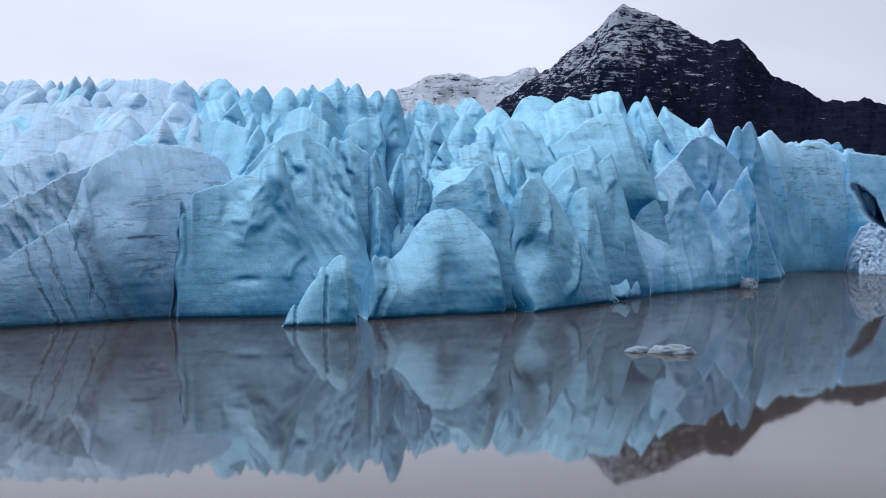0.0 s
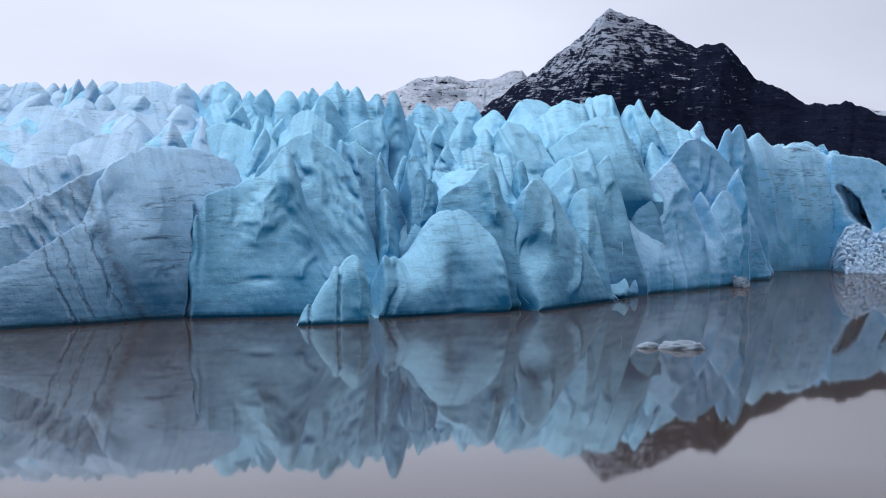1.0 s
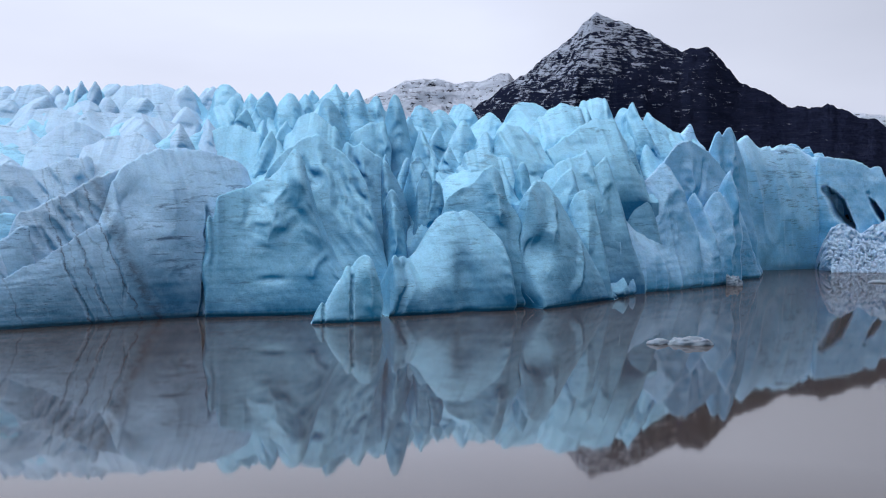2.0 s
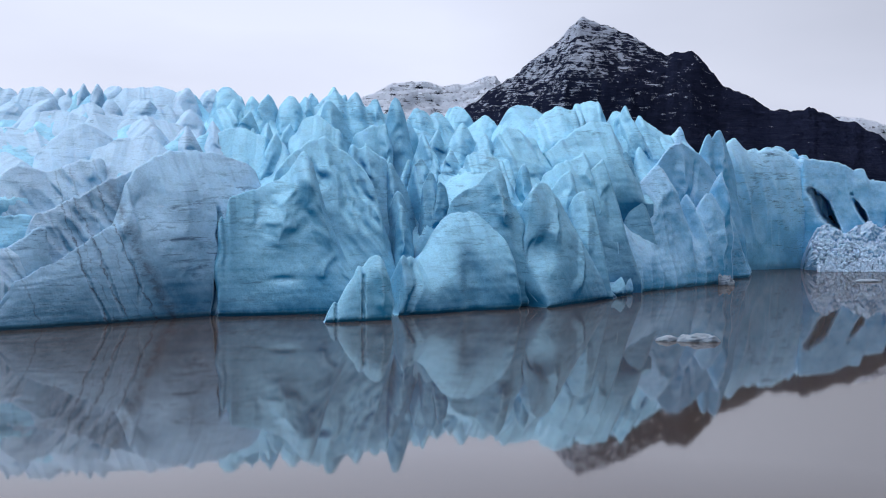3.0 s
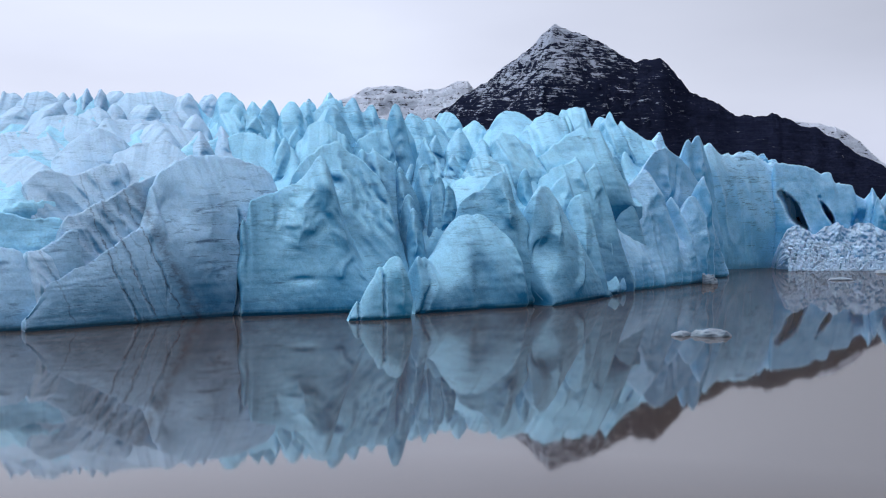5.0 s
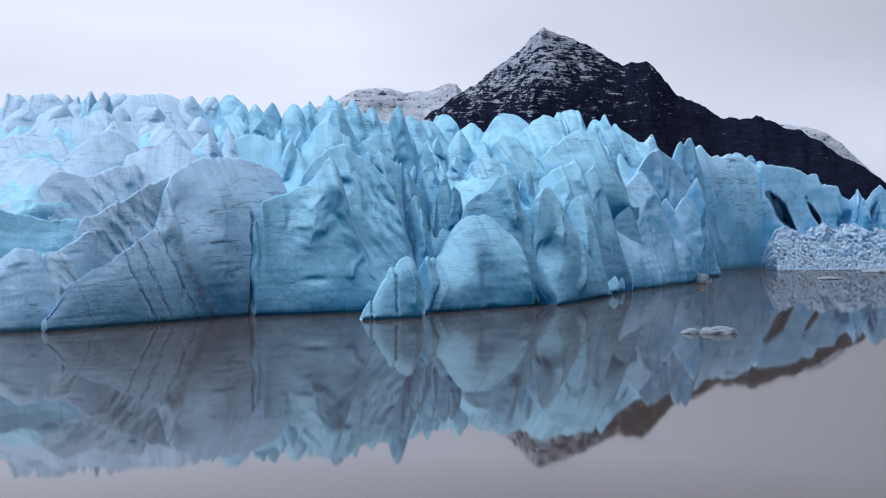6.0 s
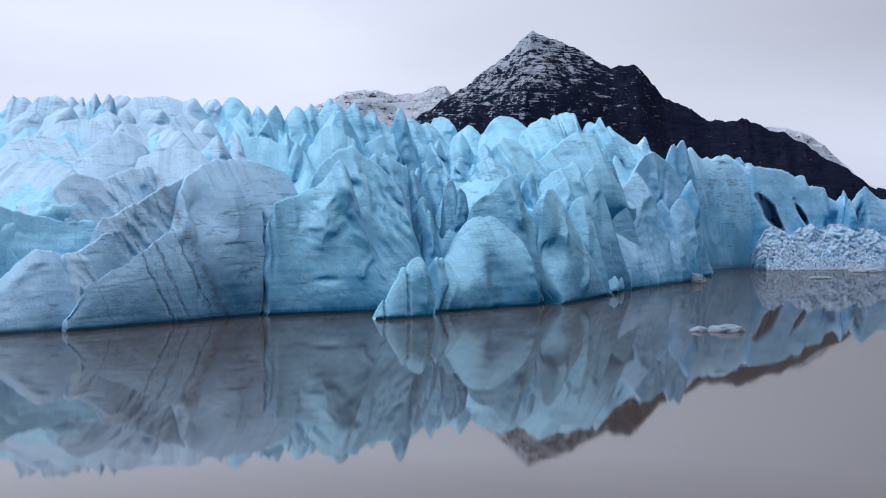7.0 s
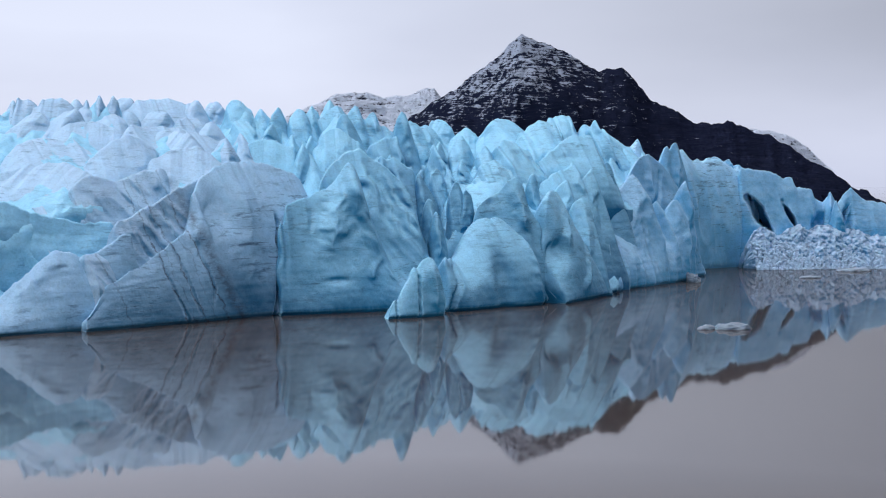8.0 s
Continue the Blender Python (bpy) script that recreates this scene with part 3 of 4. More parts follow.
# the dirty dome and its long ridge down to the water
mass((-83.2, 216.7), (-22.0, 248.1), 0.0, [(0.000, 1.5), (0.250, 4.0), (0.370, 6.0), (0.420, 9.0), (0.500, 14.0), (0.670, 16.0), (1.000, 12.0)],
     [(0.000, 2.7), (0.025, 4.3), (0.044, 6.2), (0.082, 9.0), (0.233, 13.8), (0.396, 20.2), (0.421, 23.0), (0.453, 28.7), (0.484, 30.8), (0.572, 34.3), (0.623, 35.3), (0.692, 35.7), (0.830, 34.0), (0.874, 32.7), (0.899, 30.7), (0.912, 27.8), (0.918, 21.1), (0.925, 7.2), (0.931, -0.5), (1.000, -0.5)], back=14, box=2.3, mat=ICE_DIRTY,
     creases=((31.0, 28.0, 27.5, 17.0, 1.2, 3.5), (18.2, 13.4, 23.2, -0.3, -0.5, 0.45), (22.0, 15.9, 25.9, 1.8, -0.5, 0.45), (27.2, 19.5, 30.1, 4.5, -0.6, 0.5), (43.6, 31.1, 39.1, 5.1, 0.8, 6), (49.6, 21.9, 45.9, -0.1, -1.5, 0.7),),
     hollows=((34.3, 25.1, 4, 6, 1.6, 0), (44.1, 16.7, 4.5, 8, 1, 0.1),), name="ice_dome")
# the broad face beside the dome, rising to a hipped peak
mass((-42.5, 236.5), (-4.5, 239.8), 0.0, [(0.000, 3.0), (0.050, 4.0), (0.100, 8.0), (0.300, 12.0), (0.500, 13.0), (0.600, 10.0), (0.800, 6.0), (1.000, 2.0)],
     [(0.000, 3.7), (0.019, 15.9), (0.031, 19.3), (0.038, 20.6), (0.050, 21.3), (0.069, 19.8), (0.075, 20.3), (0.082, 23.4), (0.094, 24.7), (0.182, 26.4), (0.384, 28.9), (0.434, 30.5), (0.516, 35.3), (0.541, 35.7), (0.566, 33.7), (0.591, 31.0), (0.654, 21.7), (0.730, 13.7), (0.824, 7.4), (0.943, 1.3), (1.000, -0.5)], back=14, box=1.9, mat=ICE_BLUE,
     creases=((20.2, 35.2, 13.4, 15.3, 2.2, 5), (20.7, 33.0, 26.5, 12.6, 1.8, 3.5), (10.8, 26.8, 9.3, 18.9, -0.4, 1.2), (13.0, 26.2, 11.4, 16.5, -0.5, 1.6), (21.9, 8.0, 26.2, 13.2, 0.5, 1.2), (26.2, 13.2, 28.9, 6.5, 0.5, 1.2),),
     hollows=((19.2, 16.5, 4, 7, 1.2, 0), (7.5, 10.6, 6, 7, 0.8, 0.1), (14.7, 7.5, 2.5, 0.7, 0.6, 0.1),), name="ice_wall")
# a pale ribbed slab that leans back behind it
mass((-31.4, 239.8), (-3.2, 242.9), 0.0, [(0.000, 8.0), (0.200, 18.0), (0.450, 22.0), (0.700, 18.0), (1.000, 5.0)],
     [(0.000, 16.2), (0.019, 16.1), (0.025, 16.7), (0.082, 27.5), (0.119, 30.5), (0.258, 34.9), (0.409, 38.2), (0.478, 39.0), (0.541, 39.1), (0.755, 33.9), (0.824, 31.0), (0.887, 27.2), (0.925, 23.2), (0.962, 17.8), (1.000, 13.6)], back=14, box=1.25, rib=0.25, slant=0.5,
     creases=((11.3, 33.1, 13.7, 26.7, -1.3, 1.4), (16.7, 36.2, 20.0, 18.5, -0.7, 1.2), (18.6, 34.5, 22.7, 17.3, -0.7, 1.1), (20.9, 33.2, 25.4, 18.5, -0.8, 1), (14.8, 37.1, 17.5, 21.0, 0.7, 2),), name="ice_slab")
# a slab behind the ribbed one
mass((-14.1, 254.0), (-0.8, 254.0), 8.0, [(0.000, 14.0), (1.000, 10.0)],
     [(0.000, 30.3), (0.025, 32.5), (0.101, 36.1), (0.164, 37.5), (0.302, 36.4), (0.403, 37.3), (0.799, 33.3), (0.836, 28.8), (0.881, 17.6), (0.950, 11.1), (1.000, 11.1)], back=14, box=1.3,
     creases=((5.3, 36.6, 7.3, 27.3, 0.8, 1.5), (3.5, 36.4, 5.6, 26.0, -0.8, 1),), name="ice_slab")
# leaf-like blades beside the dark cleft
mass((-4.8, 253.0), (3.7, 253.0), 0.0, [(0.000, 9.0), (1.000, 6.0)],
     [(0.000, 12.1), (0.025, 14.9), (0.031, 16.5), (0.057, 26.6), (0.063, 27.7), (0.107, 32.0), (0.170, 33.7), (0.258, 32.8), (0.358, 30.7), (0.516, 28.6), (0.698, 25.2), (0.818, 20.6), (0.893, 16.7), (0.925, 12.5), (0.956, 4.7), (1.000, 4.7)], back=14, box=1.5,
     creases=((1.5, 33.3, 3.4, 18.2, 1, 2),), name="ice_blade")
# the middle blade
mass((-4.3, 249.0), (2.4, 249.0), 0.0, [(0.000, 7.0), (1.000, 6.0)],
     [(0.000, 12.3), (0.031, 15.5), (0.132, 23.5), (0.245, 26.1), (0.365, 26.7), (0.535, 25.4), (0.723, 20.9), (0.918, 14.4), (0.981, 5.2), (1.000, 5.1)], back=14, box=1.4,
     creases=((2.4, 26.1, 2.9, 13.2, 0.8, 1.5),), name="ice_blade")
# the lowest blade
mass((-3.9, 244.0), (1.6, 244.0), 0.0, [(0.000, 6.0), (1.000, 5.0)],
     [(0.000, 9.6), (0.044, 13.4), (0.157, 19.7), (0.270, 22.9), (0.365, 23.8), (0.547, 22.1), (0.780, 17.1), (0.912, 12.3), (0.918, 11.8), (0.987, 3.2), (1.000, 3.1)], back=14, box=1.4,
     creases=((2.0, 23.4, 1.9, 12.3, 0.7, 1.3),), name="ice_blade")
# the pale tooth at the water
mass((-19.6, 223.3), (-5.1, 226.8), 0.0, [(0.000, 1.0), (0.300, 3.0), (0.700, 5.0), (1.000, 1.5)],
     [(0.000, -0.4), (0.006, -0.4), (0.082, 2.5), (0.151, 4.0), (0.189, 4.4), (0.195, 4.3), (0.214, 3.1), (0.270, 5.0), (0.491, 9.1), (0.528, 11.6), (0.566, 11.8), (0.604, 10.7), (0.679, 12.5), (0.761, 13.7), (0.811, 13.9), (0.868, 12.9), (0.918, 10.7), (0.975, 7.0), (1.000, 4.2)], back=7, box=1.5,
     creases=((9.1, 9.1, 8.0, 0.8, -1, 0.45), (3.2, 4.0, 2.2, -0.1, -0.8, 0.35), (12.6, 13.3, 12.7, 0.8, 0.6, 2),), name="ice_tooth")
# the rounded blue dome at the water
mass((-4.0, 233.6), (25.2, 244.1), 0.0, [(0.000, 2.0), (0.100, 4.0), (0.350, 11.0), (0.500, 13.0), (0.800, 11.0), (1.000, 2.0)],
     [(0.000, -0.5), (0.031, -0.5), (0.038, 1.0), (0.057, 6.6), (0.063, 11.6), (0.069, 12.1), (0.101, 12.8), (0.151, 12.1), (0.201, 12.3), (0.283, 11.7), (0.352, 13.0), (0.409, 14.9), (0.522, 19.7), (0.560, 21.0), (0.604, 21.6), (0.679, 21.8), (0.755, 21.8), (0.799, 21.1), (0.912, 17.1), (0.937, 15.2), (0.956, 12.8), (0.975, 8.7), (1.000, 2.2)], back=14, box=2.5, mat=ICE_BLUE,
     creases=((18.6, 21.2, 6.4, 10.3, 0.7, 3), (28.2, 16.9, 30.3, 0.8, 0.7, 2.5), (6.8, 11.6, 2.3, 0.4, -0.9, 1.2),),
     hollows=((19.5, 5.1, 3, 7.5, 2.4, 0), (13.1, 1.7, 3, 4, 0.9, 0),), name="ice_dome")
# the layered block behind the dome
mass((8.5, 247.1), (27.8, 249.1), 0.0, [(0.000, 6.0), (0.500, 10.0), (1.000, 5.0)],
     [(0.000, 16.3), (0.019, 19.1), (0.132, 24.5), (0.201, 25.7), (0.465, 28.1), (0.579, 30.6), (0.686, 32.0), (0.748, 30.7), (0.799, 28.7), (0.836, 25.2), (0.887, 23.2), (0.950, 21.4), (0.981, 19.2), (1.000, 13.4)], back=14, box=1.7,
     creases=((13.3, 31.4, 13.6, 18.3, 1.3, 2.5),),
     hollows=((6.3, 25.2, 0.9, 1, 0.9, 0),), name="ice_block")
# the blunt tower beside the dome
mass((30.3, 244.6), (55.8, 267.6), 0.0, [(0.000, 7.0), (0.300, 10.0), (0.600, 10.0), (1.000, 8.0)],
     [(0.000, -0.5), (0.006, -0.5), (0.013, 1.2), (0.019, 5.6), (0.025, 9.3), (0.031, 11.9), (0.069, 15.4), (0.113, 18.2), (0.157, 23.6), (0.201, 26.8), (0.277, 28.3), (0.352, 28.8), (0.409, 28.2), (0.478, 26.0), (0.604, 21.6), (0.786, 14.1), (0.824, 11.4), (0.830, 10.6), (0.843, 6.9), (0.862, 3.5), (0.912, -0.5), (1.000, -0.5)], back=14, box=1.6, mat=ICE_BLUE,
     creases=((13.4, 27.6, 7.8, 13.0, 1, 2), (20.8, 14.0, 11.9, 2.3, 0.8, 2), (4.2, 18.3, 3.3, 5.3, 0.6, 2),),
     hollows=((4.6, 12.5, 2.6, 3.2, 1.8, 0.3),), name="ice_tower")
# the long wall of the right wing
mass((46.2, 265.0), (96.6, 302.3), 0.0, [(0.000, 4.0), (0.200, 10.0), (0.500, 15.0), (0.750, 11.0), (1.000, 4.0)],
     [(0.000, -0.5), (0.176, -0.5), (0.182, -0.2), (0.201, 2.0), (0.220, 5.6), (0.226, 7.2), (0.239, 13.8), (0.252, 18.9), (0.258, 19.8), (0.459, 19.8), (0.497, 21.3), (0.597, 28.8), (0.673, 33.1), (0.711, 31.9), (0.717, 31.3), (0.730, 25.2), (0.755, 20.2), (0.792, 19.1), (0.799, 19.6), (0.818, 23.7), (0.824, 24.6), (0.836, 24.9), (0.843, 21.0), (0.849, 19.9), (0.874, 20.5), (0.918, 25.1), (0.943, 25.6), (0.950, 25.3), (0.962, 22.8), (0.969, 24.4), (0.975, 28.3), (0.994, 31.1), (1.000, 31.2)], back=14, box=1.9, mat=ICE_PALE, rib=0.35, slant=-0.1,
     creases=((42.6, 32.4, 32.2, 13.5, 1.4, 4), (35.5, 26.2, 20.5, 13.9, 0.8, 3), (57.3, 24.6, 47.9, 3.9, 0.8, 3), (62.7, 30.8, 56.9, 1.8, 1, 2.5), (52.1, 23.8, 43.5, 10.2, 0.7, 1.6),),
     hollows=((38.7, 13.4, 4, 7, 1.4, 0), (18.7, 9.7, 5, 6, 0.9, 0),), name="ice_wall")
# a tall spine in the middle of the slope
mass((-1.0, 282.6), (11.9, 286.6), 18.0, [(0.000, 14.0), (1.000, 14.0)],
     [(0.000, 26.5), (0.050, 30.1), (0.170, 37.5), (0.308, 44.0), (0.403, 49.1), (0.478, 50.7), (0.572, 50.0), (0.673, 46.3), (0.767, 40.6), (0.868, 33.0), (0.969, 23.8), (1.000, 23.8)], back=14, box=1.1,
     creases=((6.4, 50.2, 3.2, 32.8, 1.5, 3),), name="ice_spire")
# a spire across the cleft
mass((4.8, 274.0), (13.6, 274.0), 10.0, [(0.000, 12.0), (1.000, 12.0)],
     [(0.000, 31.7), (0.013, 32.9), (0.145, 38.6), (0.277, 41.2), (0.409, 39.3), (0.792, 30.0), (1.000, 22.7)], back=14, box=1.15,
     creases=((2.4, 40.6, 3.4, 28.5, 1.2, 2.5),), name="ice_spire")
# a broad rounded slab high on the right
mass((41.9, 285.3), (70.6, 291.3), 22.0, [(0.000, 8.0), (0.500, 15.0), (1.000, 8.0)],
     [(0.000, 35.8), (0.478, 43.7), (0.591, 45.0), (0.711, 44.4), (0.780, 40.3), (0.849, 33.1), (0.899, 25.4), (1.000, 25.4)], back=14, box=1.6,
     hollows=((10.1, 36.9, 5, 1.2, 0.6, 0.1),), name="ice_slab")
# a spur below the broad slab
mass((39.0, 271.3), (56.0, 275.3), 10.0, [(0.000, 13.0), (1.000, 13.0)],
     [(0.000, 26.0), (0.038, 27.8), (0.151, 30.8), (0.365, 33.0), (0.786, 35.5), (0.887, 33.7), (0.943, 30.9), (1.000, 26.2)], back=14, box=1.5,
     creases=((13.5, 34.8, 12.5, 27.2, 0.9, 2),))
# a leaf on the spur
mass((38.1, 266.1), (47.9, 267.1), 6.0, [(0.000, 12.0), (1.000, 12.0)],
     [(0.000, 21.2), (0.113, 25.0), (0.371, 28.9), (0.572, 30.8), (0.723, 31.5), (0.824, 29.2), (0.918, 24.4), (1.000, 19.1)], back=14, box=1.4,
     creases=((6.7, 30.9, 3.9, 20.2, 0.8, 1.6),), name="ice_blade")
# a horned ridge above the long wall
mass((48.6, 270.3), (62.7, 277.3), 2.0, [(0.000, 12.0), (1.000, 11.0)],
     [(0.000, 19.9), (0.019, 21.7), (0.157, 24.9), (0.623, 33.3), (0.742, 34.5), (0.805, 32.5), (0.899, 21.7), (0.987, 12.6), (1.000, 12.1)], back=14, box=1.5,
     creases=((11.3, 33.9, 4.5, 17.1, 1.2, 2.5),), name="ice_ridge")
# a rounded column beside the tower
mass((42.4, 261.1), (52.0, 262.1), 0.0, [(0.000, 11.0), (0.500, 12.0), (1.000, 9.0)],
     [(0.000, 14.2), (0.063, 22.3), (0.239, 25.3), (0.497, 26.2), (0.686, 24.7), (0.780, 20.8), (0.836, 13.3), (0.925, -0.5), (1.000, -0.5)], back=14, box=1.5,
     creases=((4.7, 25.8, 2.9, 9.4, 0.9, 2),), name="ice_tower")
# a blunt block beside the horn
mass((61.9, 284.5), (71.8, 287.5), 6.0, [(0.000, 12.0), (1.000, 11.0)],
     [(0.000, 21.7), (0.063, 27.1), (0.214, 31.5), (0.547, 35.4), (0.660, 34.4), (0.767, 30.2), (0.881, 23.9), (0.987, 16.5), (1.000, 16.1)], back=14, box=1.6,
     creases=((5.6, 34.8, 1.7, 22.5, 0.9, 2),), name="ice_block")
# a wide shoulder behind the wall
mass((75.6, 298.2), (107.4, 316.2), 0.0, [(0.000, 7.0), (0.500, 9.0), (1.000, 6.0)],
     [(0.000, 27.3), (0.101, 33.4), (0.220, 37.3), (0.321, 39.3), (0.403, 39.7), (0.516, 38.6), (0.610, 36.6), (0.711, 33.3), (0.811, 29.1), (0.887, 23.6), (0.981, 12.2), (0.987, 11.6), (1.000, 11.6)], back=14, box=1.5, mat=ICE_PALE,
     creases=((14.6, 39.2, 11.3, 22.1, 1.2, 3), (21.0, 33.4, 13.3, 20.5, -0.8, 1.2),))
# a sharp peak at the end of the wing
mass((94.1, 318.4), (111.3, 325.4), 0.0, [(0.000, 6.0), (1.000, 5.0)],
     [(0.000, 31.3), (0.245, 41.9), (0.314, 42.5), (0.365, 41.2), (0.453, 43.6), (0.535, 44.1), (0.623, 41.1), (0.818, 32.0), (0.899, 25.1), (1.000, 1.9)], back=14, box=1.5, mat=ICE_PALE,
     creases=((9.6, 43.4, 9.2, 26.8, 1.2, 2.5), (5.4, 42.0, 3.0, 28.4, 0.9, 2),), name="ice_spire")
# a fin between the dome and the cleft
mass((5.1, 258.0), (11.8, 258.0), 4.0, [(0.000, 8.0), (1.000, 8.0)],
     [(0.000, 15.5), (0.101, 25.7), (0.107, 26.0), (0.220, 29.5), (0.302, 30.2), (0.409, 28.9), (0.509, 26.6), (0.616, 28.4), (0.679, 28.5), (0.799, 26.6), (0.943, 22.6), (1.000, 19.3)], back=14, box=1.4,
     creases=((2.0, 29.8, 1.1, 17.9, 0.8, 1.4), (4.5, 28.1, 4.7, 19.2, 0.7, 1.2),), name="ice_blade")
# a narrow fin in the cleft
mass((4.6, 269.0), (7.9, 269.0), 4.0, [(0.000, 7.0), (1.000, 7.0)],
     [(0.000, 22.3), (0.006, 23.8), (0.013, 31.1), (0.113, 32.7), (0.283, 31.9), (0.761, 21.6), (1.000, 15.0)], back=14, box=1.3,
     creases=((0.3, 32.2, 0.3, 18.9, 0.7, 1.3),), name="ice_blade")
# a rounded shoulder in the middle of the slope
mass((15.1, 272.1), (28.5, 274.1), 12.0, [(0.000, 10.0), (1.000, 10.0)],
     [(0.000, 25.5), (0.063, 27.8), (0.239, 31.0), (0.428, 34.0), (0.572, 35.5), (0.686, 35.0), (0.799, 33.6), (0.912, 31.5), (1.000, 27.2)], back=14, box=1.5,
     creases=((8.0, 35.0, 9.3, 27.1, 0.9, 2.5),))
# a thin leaf behind the block
mass((27.2, 260.0), (32.9, 260.0), 4.0, [(0.000, 8.0), (1.000, 8.0)],
     [(0.000, 19.9), (0.038, 24.6), (0.176, 30.0), (0.321, 32.5), (0.516, 33.1), (0.723, 30.6), (0.881, 24.3), (1.000, 16.3)], back=14, box=1.4,
     creases=((2.4, 32.5, 2.1, 20.5, 0.8, 1.5),), name="ice_blade")
# teeth on the skyline
mass((-24.0, 306.1), (6.1, 310.1), 32.0, [(0.000, 10.0), (1.000, 12.0)],
     [(0.000, 44.3), (0.057, 49.1), (0.113, 51.5), (0.145, 50.7), (0.164, 48.8), (0.195, 48.3), (0.314, 52.2), (0.371, 53.0), (0.421, 52.7), (0.497, 50.2), (0.541, 52.1), (0.579, 53.0), (0.616, 52.0), (0.660, 49.5), (0.698, 49.0), (0.736, 50.6), (0.780, 51.5), (0.811, 50.3), (0.843, 47.6), (0.887, 47.5), (0.975, 45.2), (1.000, 45.2)], back=14, box=1.4, rib=0.5, slant=0.2,
     creases=((3.4, 51.1, 2.1, 44.5, 1.2, 2.5), (11.1, 52.5, 11.4, 44.6, 1.2, 3), (17.4, 52.4, 17.2, 44.7, 1, 2.5), (23.6, 51.1, 22.0, 44.8, 1, 2),))
# a leaning slab below the teeth
mass((-18.1, 284.2), (-7.0, 286.2), 20.0, [(0.000, 10.0), (1.000, 10.0)],
     [(0.000, 39.8), (0.044, 42.5), (0.107, 45.2), (0.189, 48.0), (0.270, 49.2), (0.384, 49.0), (0.522, 47.5), (0.654, 45.2), (0.811, 41.8), (0.950, 38.0), (1.000, 35.3)], back=14, box=1.4,
     creases=((3.1, 48.6, 4.9, 37.1, 1, 2.5),))
# a rise on the near side of the spine
mass((-10.1, 280.2), (1.0, 282.2), 18.0, [(0.000, 10.0), (1.000, 10.0)],
     [(0.000, 34.7), (0.063, 37.5), (0.195, 40.3), (0.396, 41.8), (0.597, 42.7), (0.799, 42.8), (0.918, 43.7), (1.000, 40.9)], back=14, box=1.4,
     creases=((10.3, 43.1, 8.5, 34.2, 1, 2), (4.4, 41.2, 4.1, 34.2, 0.8, 2),), name="ice_spire")
# a hump on the skyline
mass((7.5, 312.3), (24.3, 316.3), 32.0, [(0.000, 10.0), (1.000, 10.0)],
     [(0.000, 39.0), (0.138, 46.4), (0.208, 48.6), (0.289, 49.3), (0.396, 48.4), (0.497, 46.5), (0.604, 46.6), (0.874, 43.0), (1.000, 38.5)], back=14, box=1.4,
     creases=((4.6, 48.6, 4.0, 41.0, 1.1, 2.5), (10.2, 46.2, 9.5, 41.1, 0.8, 2),))
# broken blocks along the top of the far wall
mass((117.8, 350.1), (148.8, 356.1), 18.0, [(0.000, 4.0), (0.500, 6.0), (1.000, 4.0)],
     [(0.000, 37.9), (0.075, 38.7), (0.107, 37.3), (0.245, 39.0), (0.283, 37.4), (0.289, 37.4), (0.421, 39.5), (0.478, 37.1), (0.579, 38.2), (0.623, 37.3), (0.698, 38.8), (0.748, 36.4), (0.843, 36.7), (0.893, 34.5), (0.950, 32.7), (0.981, 25.3), (0.987, 25.0), (1.000, 25.0)], back=14, box=1.6, mat=ICE_FAR, rib=0.5, name="ice_block")
# the low front at the near end
mass((-106.5, 211.3), (-71.8, 224.4), 0.0, [(0.000, 6.0), (0.500, 8.0), (1.000, 4.0)],
     [(0.000, 1.2), (0.019, 1.3), (0.258, 7.3), (0.560, 16.9), (0.654, 15.4), (0.748, 15.0), (0.918, 19.6), (0.981, 19.9), (1.000, 18.9)], back=14, box=1.8, mat=ICE_DIRTY,
     creases=((20.7, 16.5, 10.8, 5.8, 0.8, 4), (36.5, 19.5, 37.1, 13.5, -1.2, 0.8),),
     hollows=((14.3, 3.5, 4, 4, 0.8, 0),), name="ice_bank")
# a smooth blue bank behind the near front
mass((-127.3, 226.0), (-75.1, 227.0), 2.0, [(0.000, 9.0), (1.000, 7.0)],
     [(0.000, 27.4), (0.377, 28.0), (0.509, 26.9), (0.660, 23.6), (0.811, 21.8), (0.893, 22.2), (0.943, 21.7), (0.981, 19.3), (1.000, 17.2)], back=14, box=1.6, mat=ICE_BLUE, name="ice_bank")
# a ribbed ridge climbing to the dome
mass((-81.9, 220.6), (-53.8, 239.9), 8.0, [(0.000, 4.0), (0.500, 7.0), (1.000, 7.0)],
     [(0.000, 15.4), (0.195, 15.0), (0.270, 21.2), (0.308, 22.2), (0.597, 25.7), (0.780, 29.2), (0.937, 31.0), (1.000, 32.7)], back=14, box=1.3, mat=ICE_ASHY, rib=0.55, slant=0.5,
     creases=((12.4, 21.4, 15.4, 13.8, -0.9, 0.6), (18.1, 24.1, 18.9, 17.0, -0.6, 0.5), (22.1, 26.0, 22.4, 19.3, -0.6, 0.5),), name="ice_ridge")
